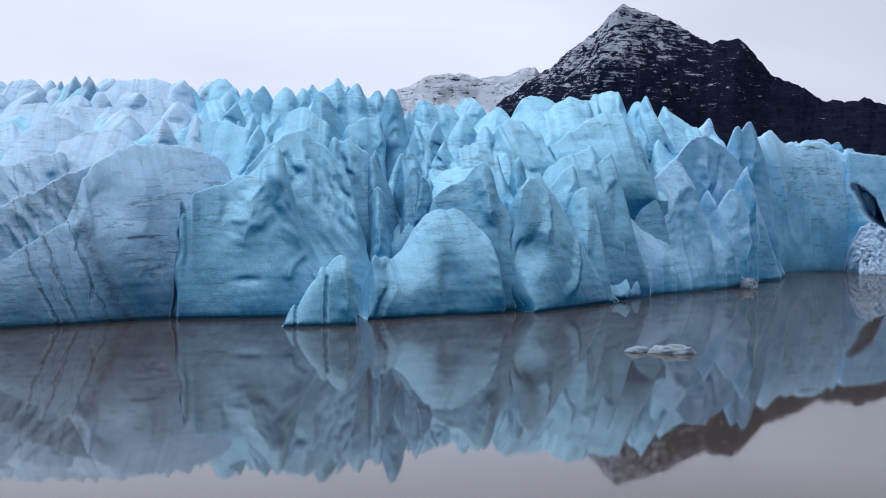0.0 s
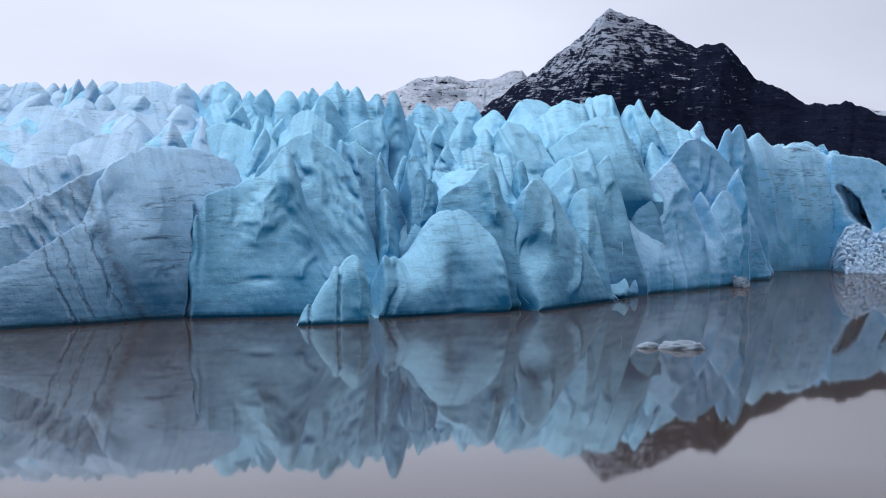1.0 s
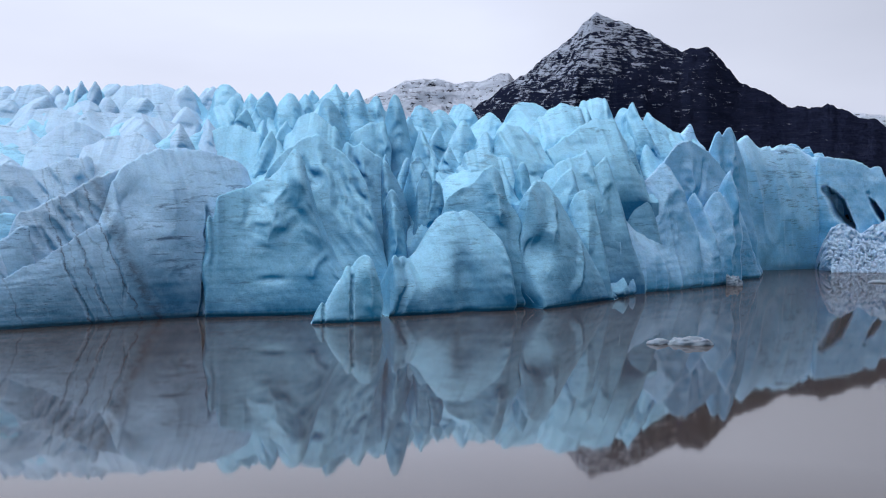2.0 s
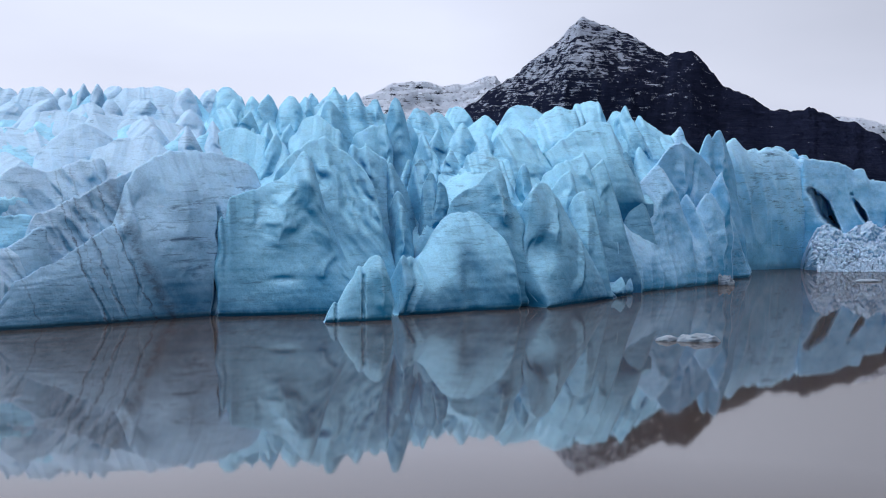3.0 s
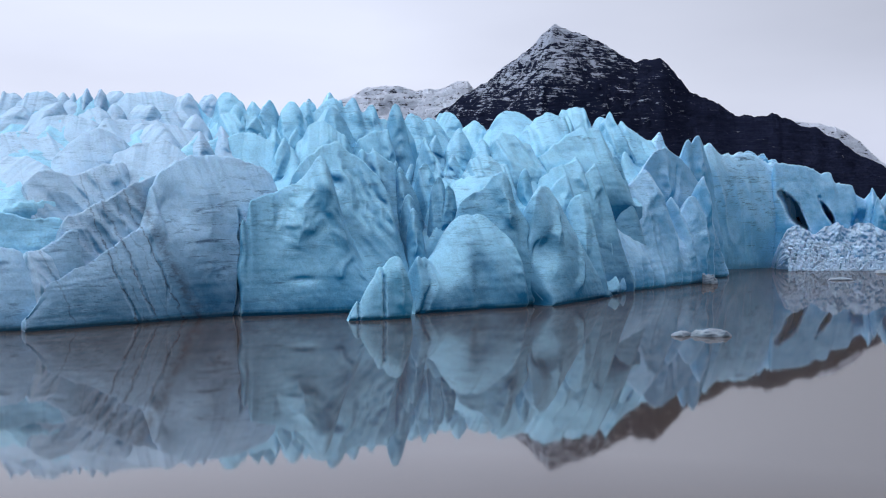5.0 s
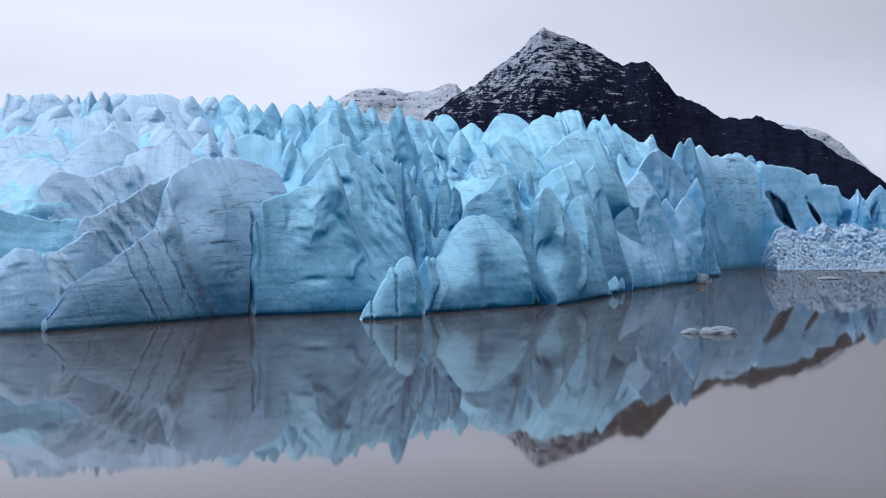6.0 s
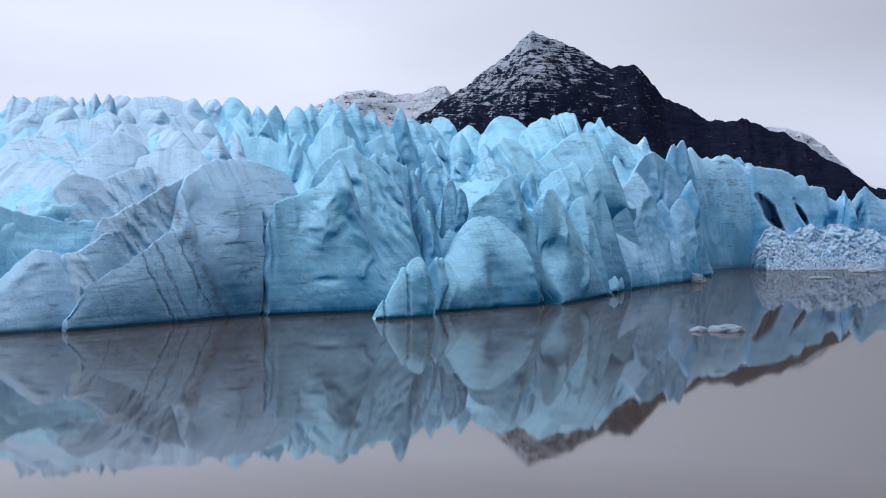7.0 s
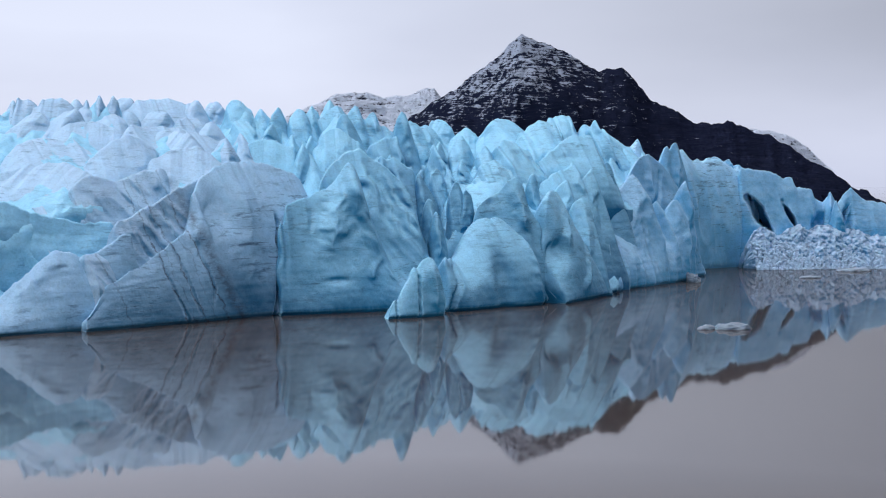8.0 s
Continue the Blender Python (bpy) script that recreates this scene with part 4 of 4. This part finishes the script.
# a layered block crossed by cracks
mass((-91.4, 229.5), (-62.6, 241.0), 14.0, [(0.000, 10.0), (1.000, 10.0)],
     [(0.000, 24.9), (0.226, 24.9), (0.283, 29.1), (0.346, 30.7), (0.434, 32.0), (0.597, 30.7), (0.893, 33.5), (0.962, 33.4), (1.000, 32.8)], back=14, box=1.4, mat=ICE_ASHY, rib=0.5, slant=0.4,
     creases=((18.0, 30.2, 20.6, 24.8, -1, 0.6), (21.3, 31.2, 23.2, 26.9, -0.9, 0.5), (26.7, 32.8, 28.0, 28.5, 0.8, 2),), name="ice_block")
# a smooth whale-backed dome
mass((-93.1, 251.8), (-53.4, 260.3), 22.0, [(0.000, 14.0), (1.000, 16.0)],
     [(0.000, 24.3), (0.176, 24.2), (0.226, 29.7), (0.270, 33.0), (0.327, 36.0), (0.478, 40.6), (0.553, 41.8), (0.604, 41.5), (0.660, 40.1), (0.774, 36.4), (0.887, 30.3), (0.931, 26.8), (1.000, 26.8)], back=20, box=1.5, mat=ICE_ASHY,
     creases=((26.6, 39.4, 23.6, 33.1, 0.7, 3),),
     hollows=((30.0, 35.8, 1.1, 0.8, 1.6, 0),), name="ice_dome")
# a cracked bank at the near end
mass((-110.8, 247.1), (-81.9, 251.9), 18.0, [(0.000, 10.0), (1.000, 10.0)],
     [(0.000, 32.8), (0.327, 32.6), (0.509, 34.4), (0.585, 33.8), (0.843, 34.3), (0.893, 33.0), (0.937, 29.0), (1.000, 29.0)], back=14, box=1.5, mat=ICE_ASHY,
     creases=((14.0, 33.4, 15.4, 27.1, -1.2, 0.6), (21.0, 33.5, 22.3, 27.1, -1.6, 0.6),), name="ice_bank")
# a low dome between the banks
mass((-99.3, 237.0), (-76.1, 238.0), 12.0, [(0.000, 9.0), (1.000, 9.0)],
     [(0.000, 20.4), (0.113, 20.4), (0.226, 24.8), (0.333, 26.2), (0.453, 27.0), (0.547, 26.7), (0.698, 24.7), (0.811, 22.4), (0.868, 19.0), (1.000, 18.9)], back=14, box=1.5, mat=ICE_ASHY, name="ice_dome")
# lesser walls and fins of the right wing
fin((47.2, 270.8), (56.9, 272.3), 0.0, 3, 5, 2.5, 0.3,
    [(0.000, -0.4), (0.140, 2.8), (0.346, 4.4), (0.509, 3.0), (0.670, 3.3), (0.879, 4.8), (0.946, 2.9), (1.000, -0.1)])
fin((91.1, 339.9), (143.6, 354.8), 0.0, 6, 14, 4, 0.5,
    [(-0.000, -0.4), (0.048, 32.1), (0.207, 33.9), (0.299, 37.9), (0.372, 40.7), (0.421, 41.5), (0.472, 39.1), (0.536, 37.5), (0.641, 38.1), (0.705, 38.7), (0.792, 36.9), (0.880, 34.6), (0.919, 35.9), (0.952, 32.3), (0.977, 26.7), (1.000, 0.1)], mat=ICE_FAR, hollows=((51.5, 5.9, 0.72, 8.1, 14.0, 0),))
# the broken ice at the far end
fin((135.6, 348.8), (220.4, 341.8), 0.0, 5, 20, 2.2, 0.5,
    [(0.000, 0.9), (0.008, 30.7), (0.017, 35.9), (0.055, 34.7), (0.106, 34.8), (0.152, 34.4), (0.186, 32.8), (0.217, 31.4), (0.255, 32.4), (0.272, 28.6), (0.305, 27.7), (0.344, 27.3), (0.353, 24.3), (0.392, 23.3), (0.418, 25.7), (0.430, 26.5), (0.447, 21.6), (0.509, 26.8), (0.524, 28.4), (0.562, 24.7), (0.589, 23.5), (0.636, 23.3), (0.695, 22.2), (0.776, 21.6), (0.884, 18.5), (1.000, -0.4)], mat=ICE_PALE, rows=130, hollows=((7.9, 18.2, 2.42, 6.1, 34.0, -0.5), (4.3, 23.9, 1.41, 1.8, 18.0, -0.5), (19.2, 17.4, 0.91, 3.4, 24.0, -0.5), (30.3, 14.5, 2.42, 4.0, 4.0, 0.15), (41.8, 15.5, 1.62, 4.8, 5.0, 0.15),))
fin((135.2, 341.7), (215.6, 332.8), 0.0, 6, 12, 1.2, 0.9,
    [(0.000, 1.6), (0.009, 8.5), (0.039, 12.5), (0.080, 14.5), (0.117, 13.3), (0.154, 11.3), (0.195, 14.1), (0.247, 15.2), (0.295, 13.0), (0.336, 15.6), (0.400, 14.8), (0.443, 12.4), (0.480, 14.0), (0.539, 13.2), (0.588, 10.7), (0.663, 11.5), (0.860, 8.2), (1.000, 1.2)], mat=ICE_WHITE, crumble=0.8, rows=90)
# front, at the water
# second row
serac(5.9, 259.1, 30.3, 10.2, 3.5, 3.6, 7.0, 9.0, 1.7, 1.6)
serac(8.1, 256.6, 28.3, 13.0, 2.3, 2.8, 5.0, 7.0, 1.7, 1.6)
serac(4.9, 276.7, 33.3, 17.4, 2.8, 4.0, 7.0, 9.0, 1.7, 1.5)
serac(-0.4, 266.9, 25.6, 10.3, 3.8, 4.7, 7.0, 9.0, 1.4, 1.4)
serac(0.2, 262.6, 23.1, 10.6, 3.5, 3.5, 6.0, 8.0, 1.6, 1.5)
serac(-2.3, 272.9, 34.2, 12.0, 3.8, 6.0, 8.0, 10.0, 1.2, 1.3)
serac(-8.3, 273.0, 37.5, 13.5, 6.5, 7.4, 10.0, 12.0, 1.5, 1.4)
serac(-11.0, 277.5, 36.8, 17.4, 4.2, 7.0, 10.0, 12.0, 1.5, 1.4)
serac(20.2, 274.4, 35.3, 26.0, 6.1, 6.2, 9.0, 12.0, 1.7, 1.6)
serac(33.2, 284.3, 31.8, 18.4, 3.7, 3.7, 6.0, 8.0, 1.6, 1.5)
serac(50.2, 290.9, 35.6, 22.7, 7.1, 5.0, 8.0, 12.0, 1.6, 1.5)
serac(63.3, 295.9, 35.4, 21.0, 4.3, 3.1, 7.0, 9.0, 1.7, 1.6)
# third row and crest, right
serac(7.2, 285.0, 40.7, 24.3, 4.7, 6.1, 9.0, 10.0, 1.6, 1.5)
serac(6.3, 309.8, 45.0, 31.6, 3.5, 4.4, 7.0, 9.0, 1.4, 1.4)
serac(13.2, 300.3, 41.6, 31.6, 3.8, 3.8, 7.0, 9.0, 1.6, 1.5)
serac(19.8, 302.4, 43.1, 31.7, 3.9, 4.6, 8.0, 9.0, 1.7, 1.6)
serac(23.8, 294.4, 40.0, 30.2, 3.8, 4.5, 8.0, 10.0, 1.7, 1.6)
serac(8.4, 283.5, 36.7, 28.7, 2.6, 3.6, 6.0, 8.0, 1.6, 1.5)
serac(13.7, 279.6, 35.9, 27.3, 2.9, 3.6, 6.0, 8.0, 1.6, 1.5)
serac(10.3, 324.5, 47.3, 38.2, 3.3, 4.9, 8.0, 10.0, 1.7, 1.6)
serac(16.0, 328.6, 47.2, 38.4, 3.3, 5.0, 8.0, 10.0, 1.7, 1.6)
serac(24.1, 341.7, 49.8, 38.7, 4.9, 6.1, 9.0, 12.0, 1.7, 1.6)
serac(31.0, 336.3, 46.5, 38.7, 5.1, 6.9, 10.0, 12.0, 1.7, 1.6)
serac(30.6, 294.5, 41.7, 31.7, 5.9, 7.7, 9.0, 12.0, 1.7, 1.5)
serac(40.5, 309.2, 42.9, 31.8, 4.8, 4.8, 9.0, 12.0, 1.7, 1.6)
serac(40.6, 329.9, 49.4, 39.4, 7.8, 8.8, 10.0, 14.0, 1.7, 1.6)
serac(48.8, 314.3, 48.2, 38.3, 8.6, 6.5, 9.0, 14.0, 1.7, 1.6)
serac(62.5, 331.6, 51.1, 42.2, 7.0, 5.3, 10.0, 14.0, 1.7, 1.6)
serac(55.5, 322.3, 47.7, 40.2, 4.2, 5.0, 8.0, 10.0, 1.7, 1.6)
serac(70.7, 324.1, 49.9, 37.0, 4.0, 4.7, 7.0, 10.0, 1.3, 1.3)
serac(69.9, 330.2, 48.2, 37.1, 4.3, 4.3, 8.0, 10.0, 1.7, 1.6)
serac(79.0, 336.8, 47.1, 36.4, 4.2, 10.7, 8.0, 12.0, 1.2, 1.3)
serac(92.3, 338.5, 44.1, 30.3, 7.6, 6.9, 9.0, 14.0, 1.4, 1.4, mat=ICE_PALE)
# crest, left
serac(-99.9, 315.1, 52.4, 44.0, 4.8, 5.0, 9.0, 12.0, 1.7, 1.6)
serac(-92.8, 313.0, 52.9, 44.0, 5.7, 6.0, 9.0, 12.0, 2, 1.8)
serac(-87.7, 317.2, 51.9, 45.0, 3.1, 3.1, 7.0, 9.0, 1.7, 1.6)
serac(-84.9, 316.7, 52.4, 45.8, 2.1, 2.5, 6.0, 8.0, 1.4, 1.3)
serac(-81.4, 317.3, 53.8, 45.1, 3.4, 3.1, 7.0, 9.0, 1.4, 1.3)
serac(-77.8, 316.7, 53.7, 45.1, 3.4, 3.7, 7.0, 9.0, 1.4, 1.3)
serac(-73.8, 324.2, 53.2, 45.5, 4.4, 4.7, 8.0, 10.0, 1.7, 1.6)
serac(-64.0, 324.7, 54.0, 44.8, 10.3, 9.5, 10.0, 14.0, 2.8, 2.6)
serac(-54.3, 323.0, 52.9, 44.9, 4.3, 4.8, 8.0, 10.0, 1.7, 1.6)
serac(-47.9, 331.2, 53.1, 45.3, 4.1, 4.1, 8.0, 10.0, 1.7, 1.6)
serac(-43.3, 318.2, 52.9, 44.8, 3.8, 4.7, 8.0, 10.0, 1.7, 1.5)
serac(-36.7, 317.0, 50.6, 43.2, 3.6, 3.9, 7.0, 9.0, 1.6, 1.5)
serac(-31.6, 312.2, 51.0, 41.6, 3.6, 4.2, 7.0, 9.0, 1.6, 1.5)
serac(-26.2, 312.3, 50.5, 41.6, 3.6, 4.2, 7.0, 9.0, 1.7, 1.6)
serac(-20.1, 325.7, 52.6, 42.1, 3.2, 3.9, 7.0, 9.0, 1.4, 1.4)
serac(-13.3, 331.8, 54.3, 44.0, 4.3, 5.6, 7.0, 9.0, 1.6, 1.4)
serac(-16.5, 301.5, 49.2, 30.0, 10.3, 11.4, 10.0, 14.0, 1.4, 1.4)
serac(-20.3, 286.5, 43.9, 28.6, 8.7, 9.4, 10.0, 14.0, 1.7, 1.6)
serac(-26.2, 289.4, 42.5, 31.5, 2.9, 3.2, 7.0, 9.0, 1.6, 1.5)
serac(-32.0, 286.3, 42.2, 30.0, 4.6, 5.7, 8.0, 10.0, 1.6, 1.5)
serac(-29.7, 280.7, 39.9, 28.6, 3.8, 4.2, 7.0, 9.0, 1.6, 1.5)
serac(-36.4, 292.3, 45.4, 35.8, 3.4, 3.4, 7.0, 9.0, 1.6, 1.5)
serac(-39.5, 284.4, 41.6, 28.6, 6.7, 7.5, 10.0, 14.0, 2, 1.9)
serac(-50.5, 272.9, 40.9, 30.0, 7.7, 5.8, 9.0, 12.0, 1.6, 1.4)
serac(-45.9, 287.5, 42.5, 34.2, 4.3, 4.3, 8.0, 10.0, 1.4, 1.4)
serac(-51.3, 300.8, 45.5, 37.3, 4.5, 4.5, 8.0, 10.0, 1.7, 1.6)
serac(-58.4, 308.1, 47.2, 38.9, 5.3, 5.3, 8.0, 10.0, 1.7, 1.6)
serac(-44.2, 305.8, 46.5, 38.2, 3.8, 3.8, 8.0, 10.0, 1.7, 1.6)
serac(-66.2, 313.5, 48.9, 41.3, 5.4, 6.1, 8.0, 10.0, 1.7, 1.6)
serac(-78.5, 305.2, 47.6, 40.9, 5.2, 5.2, 8.0, 10.0, 1.7, 1.6)
serac(-73.3, 310.6, 48.7, 41.9, 3.8, 3.8, 7.0, 9.0, 1.7, 1.6)
serac(-88.4, 304.8, 48.2, 41.5, 5.2, 5.2, 8.0, 10.0, 1.7, 1.6)
serac(-96.8, 304.1, 47.3, 40.7, 5.9, 5.9, 8.0, 10.0, 1.7, 1.6)
serac(-85.3, 312.6, 49.7, 43.3, 3.0, 4.5, 7.0, 9.0, 1.7, 1.6)
# domes on the left
serac(-71.1, 284.6, 44.5, 34.0, 6.3, 18.8, 12.0, 16.0, 2, 2)
serac(-62.8, 282.1, 43.1, 31.3, 9.0, 10.4, 12.0, 16.0, 2.2, 2.2)
serac(-84.6, 293.9, 45.5, 38.3, 7.1, 8.6, 10.0, 14.0, 1.9, 1.9)
serac(-93.3, 284.9, 41.5, 32.5, 9.7, 8.3, 12.0, 16.0, 2, 2)
serac(-60.3, 261.1, 38.4, 27.4, 7.8, 7.8, 12.0, 16.0, 2.2, 2.2)
serac(-89.7, 258.5, 34.3, 27.3, 10.1, 8.8, 10.0, 14.0, 2.2, 2.1)
# far right wall and jumble
serac(132.5, 360.1, 38.6, 26.6, 5.7, 9.5, 8.0, 12.0, 1.7, 1.6, mat=ICE_PALE)
# left edge
serac(-103.9, 305.6, 42.9, 33.1, 10.5, 13.5, 10.0, 14.0, 2, 2)
serac(-89.8, 291.1, 40.4, 33.1, 6.6, 8.0, 10.0, 14.0, 2, 2)
serac(-106.7, 343.4, 53.3, 45.8, 2.5, 4.2, 8.0, 10.0, 1.1, 1.2)
serac(-112.1, 334.4, 51.1, 43.0, 6.5, 6.5, 8.0, 10.0, 1.4, 1.2)
serac(-101.7, 315.6, 46.4, 39.4, 9.3, 7.8, 9.0, 12.0, 1.8, 1.8)
# far right
serac(171.0, 344.7, 26.6, 8.5, 3.7, 4.9, 6.0, 8.0, 1, 1.1, mat=ICE_PALE)
serac(170.6, 340.5, 23.8, 6.7, 3.6, 4.0, 5.0, 7.0, 1.4, 1.2, mat=ICE_PALE)
serac(180.5, 346.4, 28.4, 8.3, 4.9, 5.3, 7.0, 9.0, 1, 1.1, mat=ICE_PALE)
serac(189.8, 345.6, 23.2, 6.1, 5.6, 7.2, 7.0, 9.0, 1.4, 1.2, mat=ICE_PALE)
serac(195.7, 343.8, 22.2, 6.2, 5.2, 7.2, 7.0, 9.0, 1.4, 1.2, mat=ICE_PALE)


# lesser swells of ice between the towers
def surface(x, y):
    d = y - front_line(x) - 6
    return level([(0, 5), (14, 11), (30, 22), (60, 34), (90, 43), (120, 45)], d) * level([(-60, 1.0), (60, 0.98), (100, 0.86), (140, 0.75)], x)


dice = random.Random(77)
for row in range(9):
    for col in range(22):
        x = -130 + col * 11 + dice.uniform(-5, 5)
        y = float(front_line(x)) + 16 + row * 11 + dice.uniform(-5, 5)
        if x > 96:
            continue
        z = float(surface(x, y)) + dice.uniform(-1.0, 3.0)
        wide = dice.uniform(2.6, 5.5)
        PEAKS.append((x, y, z, z - dice.uniform(6, 10), wide * 1.3, wide * dice.uniform(0.8, 1.6), wide * dice.uniform(1.2, 2.2), wide * 1.8))

# the ice field behind and between the towers, its swells grown together
gx = np.concatenate([np.linspace(-330, -136, 60), np.linspace(-135, 140, 470), np.linspace(142, 330, 90)])
gv = np.concatenate([np.linspace(0, 128, 225), np.linspace(130, 190, 25)])
nx, ny = len(gx), len(gv)
X = np.repeat(gx, ny)
V = np.tile(gv, nx)
Y = np.repeat(front_line(gx), ny) + 6 + V
rise = level([(0, -3), (0.7, 3), (4, 5), (14, 8), (30, 18), (60, 32), (90, 43), (120, 44), (190, 42)], V)
drop = level([(-400, 1.05), (-60, 1.0), (60, 0.98), (100, 0.86), (140, 0.75), (200, 0.62), (420, 0.5)], X)
far = np.clip((X - 100) / 20, 0, 1)
rise = rise * (1 - far) + far * level([(0, -3), (0.7, 6), (4, 13), (14, 24), (40, 30), (190, 22)], V)
P3 = np.stack([X * 0.07, Y * 0.05, 0 * X], -1)
Z = rise * drop + ridged(P3, 4, 51, 0.5) * 1.5 * np.clip(V / 12, 0, 1)
WX = X + fbm(P3 * 1.4, 3, 81) * 1.6
WY = Y + fbm(P3 * 1.4 + 40, 3, 91) * 2.2
for x, y, top, foot, left, right, front, back in PEAKS:
    near = np.nonzero((np.abs(WX - x) < 2.2 * max(left, right)) & (np.abs(WY - y) < 2.2 * max(front, back, left)))[0]
    if foot < 0.1 or not len(near):
        continue
    ex, ey = WX[near] - x, WY[near] - y
    e1, e2 = ex * CA - ey * SA, ex * SA + ey * CA
    e1 = e1 + 0.25 * e2 * math.sin(x * 3.7 + y)
    u = e1 / np.where(e1 < 0, left, right) / 1.35
    w = e2 / np.where(e2 < 0, np.maximum(front, 5), np.maximum(back, 5)) / 1.5
    cone = top - 0.8 - (top - foot) * np.sqrt(u * u + w * w + 0.004) ** 0.95
    Z[near] = np.logaddexp(Z[near] / 0.7, cone / 0.7) * 0.7
Z = np.minimum(Z, level([(0, -3), (2, 2), (6, 8), (12, 20), (22, 60)], V))
# a void behind the caves
Z = np.where((X > 126) & (X < 176) & (V < 30), -3.0, Z)
Z = Z + (ridged(P3 * 3, 3, 55, 0.5) * 0.45 + fbm(P3 * 7, 3, 61) * 0.3) * np.clip(V / 3, 0, 1)


def crevasse(x0, y0, x1, y1, wide, deep):
    """A narrow cleft in the ice field, along a line in plan."""
    ax, ay = x1 - x0, y1 - y0
    span = math.hypot(ax, ay)
    f = ((X - x0) * ax + (Y - y0) * ay) / span ** 2
    off = ((X - x0) * ay - (Y - y0) * ax) / span + value_noise(np.stack([f * span * 0.12, 0 * f, 0 * f], -1), 5) * 1.6
    ends = np.clip(np.minimum(f, 1 - f) * 6, 0, 1)
    Z[:] -= deep * ends / (1 + (off / wide) ** 4)


crevasse(1, 262, 9, 315, 1.0, 10)
crevasse(-4, 261, -5, 299, 0.9, 7)
crevasse(29, 277, 35, 320, 0.9, 7)
crevasse(9, 278, 22, 328, 0.8, 6)
crevasse(-21, 283, -25, 320, 0.8, 6)
crevasse(-33, 276, -35, 311, 0.9, 7)
crevasse(66, 294, 73, 330, 0.8, 6)
crevasse(-52, 273, -54, 309, 0.8, 5)
crevasse(46, 284, 46, 324, 0.8, 6)
crevasse(19, 276, 30, 326, 0.7, 5)
crevasse(-12, 277, -12, 323, 0.8, 6)
crevasse(-43, 271, -40, 312, 0.7, 5)
Y2 = Y + fbm(np.stack([X * 0.06, Z * 0.05, 0 * X], -1), 3, 71) * 1.0
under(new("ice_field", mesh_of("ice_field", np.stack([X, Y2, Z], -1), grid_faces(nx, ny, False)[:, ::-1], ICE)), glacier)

# crushed ice heaped below the caves
def crumbs(count, box, seed):
    """Small broken blocks of ice, heaped against the wall."""
    dice = random.Random(seed)
    ball = bmesh.new()
    bmesh.ops.create_icosphere(ball, subdivisions=1, radius=1)
    base = np.array([v.co[:] for v in ball.verts])
    tri = np.array([[v.index for v in f.verts] for f in ball.faces])
    ball.free()
    pts, faces = [], []
    x0, x1, y0, y1 = box
    for k in range(count):
        f = dice.uniform(0.05, 0.95)
        d = dice.random() ** 1.8
        r = dice.uniform(0.3, 0.95) ** 2.0
        z = 10.0 * d
        v = 6.4 * (1 - d ** 1.3) + 0.5
        x = x0 + (x1 - x0) * f + v * (y1 - y0) / math.hypot(x1 - x0, y1 - y0)
        y = y0 + (y1 - y0) * f - v * (x1 - x0) / math.hypot(x1 - x0, y1 - y0)
        jitter = np.array([dice.uniform(0.6, 1.4), dice.uniform(0.6, 1.4), dice.uniform(0.5, 1.0)]) * r
        turn = np.array(Euler((dice.uniform(0, 6), dice.uniform(0, 6), dice.uniform(0, 6))).to_matrix())
        one = (base * (1 + 0.5 * (np.array([dice.random() for _ in range(len(base))]) - 0.5))[:, None]) * jitter
        faces.append(tri + len(base) * k)
        pts.append(one @ turn.T + np.array([x, y, max(z - 0.3, 0.05)]))
    ob = under(new("rubble", mesh_of("rubble", np.concatenate(pts), np.concatenate(faces), ICE_WHITE, False)), glacier)
    return tagged(ob, "crushed white ice heaped at the foot of the wall", kind="stuff")


crumbs(4200, (132.3, 215.6, 340.4, 332.8), 41)

# ---- loose ice on the water ----
def floe(x, y, length, width, height, turn, seed, label, name="ice_floe"):
    """A low floating slab of ice with a humped, melted top."""
    rows, cols = 16, 40
    th = np.linspace(0, 2 * math.pi, cols, endpoint=False)
    s = np.linspace(0, 1, rows)
    rad = np.concatenate([[0.96], np.sqrt(np.maximum(1 - s ** 2.6, 0))])
    z = np.concatenate([[-0.5], s * height])
    u = rad[:, None] * np.cos(th) * length / 2
    v = rad[:, None] * np.sin(th) * width / 2
    pts = np.stack([u, v, z[:, None] + 0 * u], -1).reshape(-1, 3)
    f1 = fbm(pts * np.array([2.2 / length, 2.2 / width, 0.4]) + seed, 3, seed)
    f2 = fbm(pts * 1.1 + seed, 4, seed + 4)
    keep = np.repeat(np.concatenate([[0], s]), cols)
    pts[:, 0] *= 1 + 0.22 * f1
    pts[:, 1] *= 1 + 0.22 * f2
    pts[:, 2] += keep * (f1 * 0.45 + f2 * 0.25) * height
    ob = new(name, mesh_of(name, pts, grid_faces(len(z), cols, True), ICE_FLOE))
    ob.matrix_world = pose(x, y, 0, 0, 0, turn)
    return tagged(ob, label, "ice floe", group="ice floes on the lake")


floe(46.5, 191, 8.4, 3.6, 1.3, -12, 5, "dirty white ice floe adrift on still water")
floe(41.0, 192.0, 3.8, 2.6, 0.7, 10, 8, "small grey ice floe beside a larger one")
floe(91.5, 295.0, 4.6, 3.8, 2.8, 0, 12, "rounded grey ice lump at the foot of the ice wall")
floe(166, 322, 12, 6, 0.8, 5, 15, "flat white ice floe near the fallen ice")
floe(135, 301, 8, 4, 0.6, 0, 19, "thin pale ice floe low in the water")
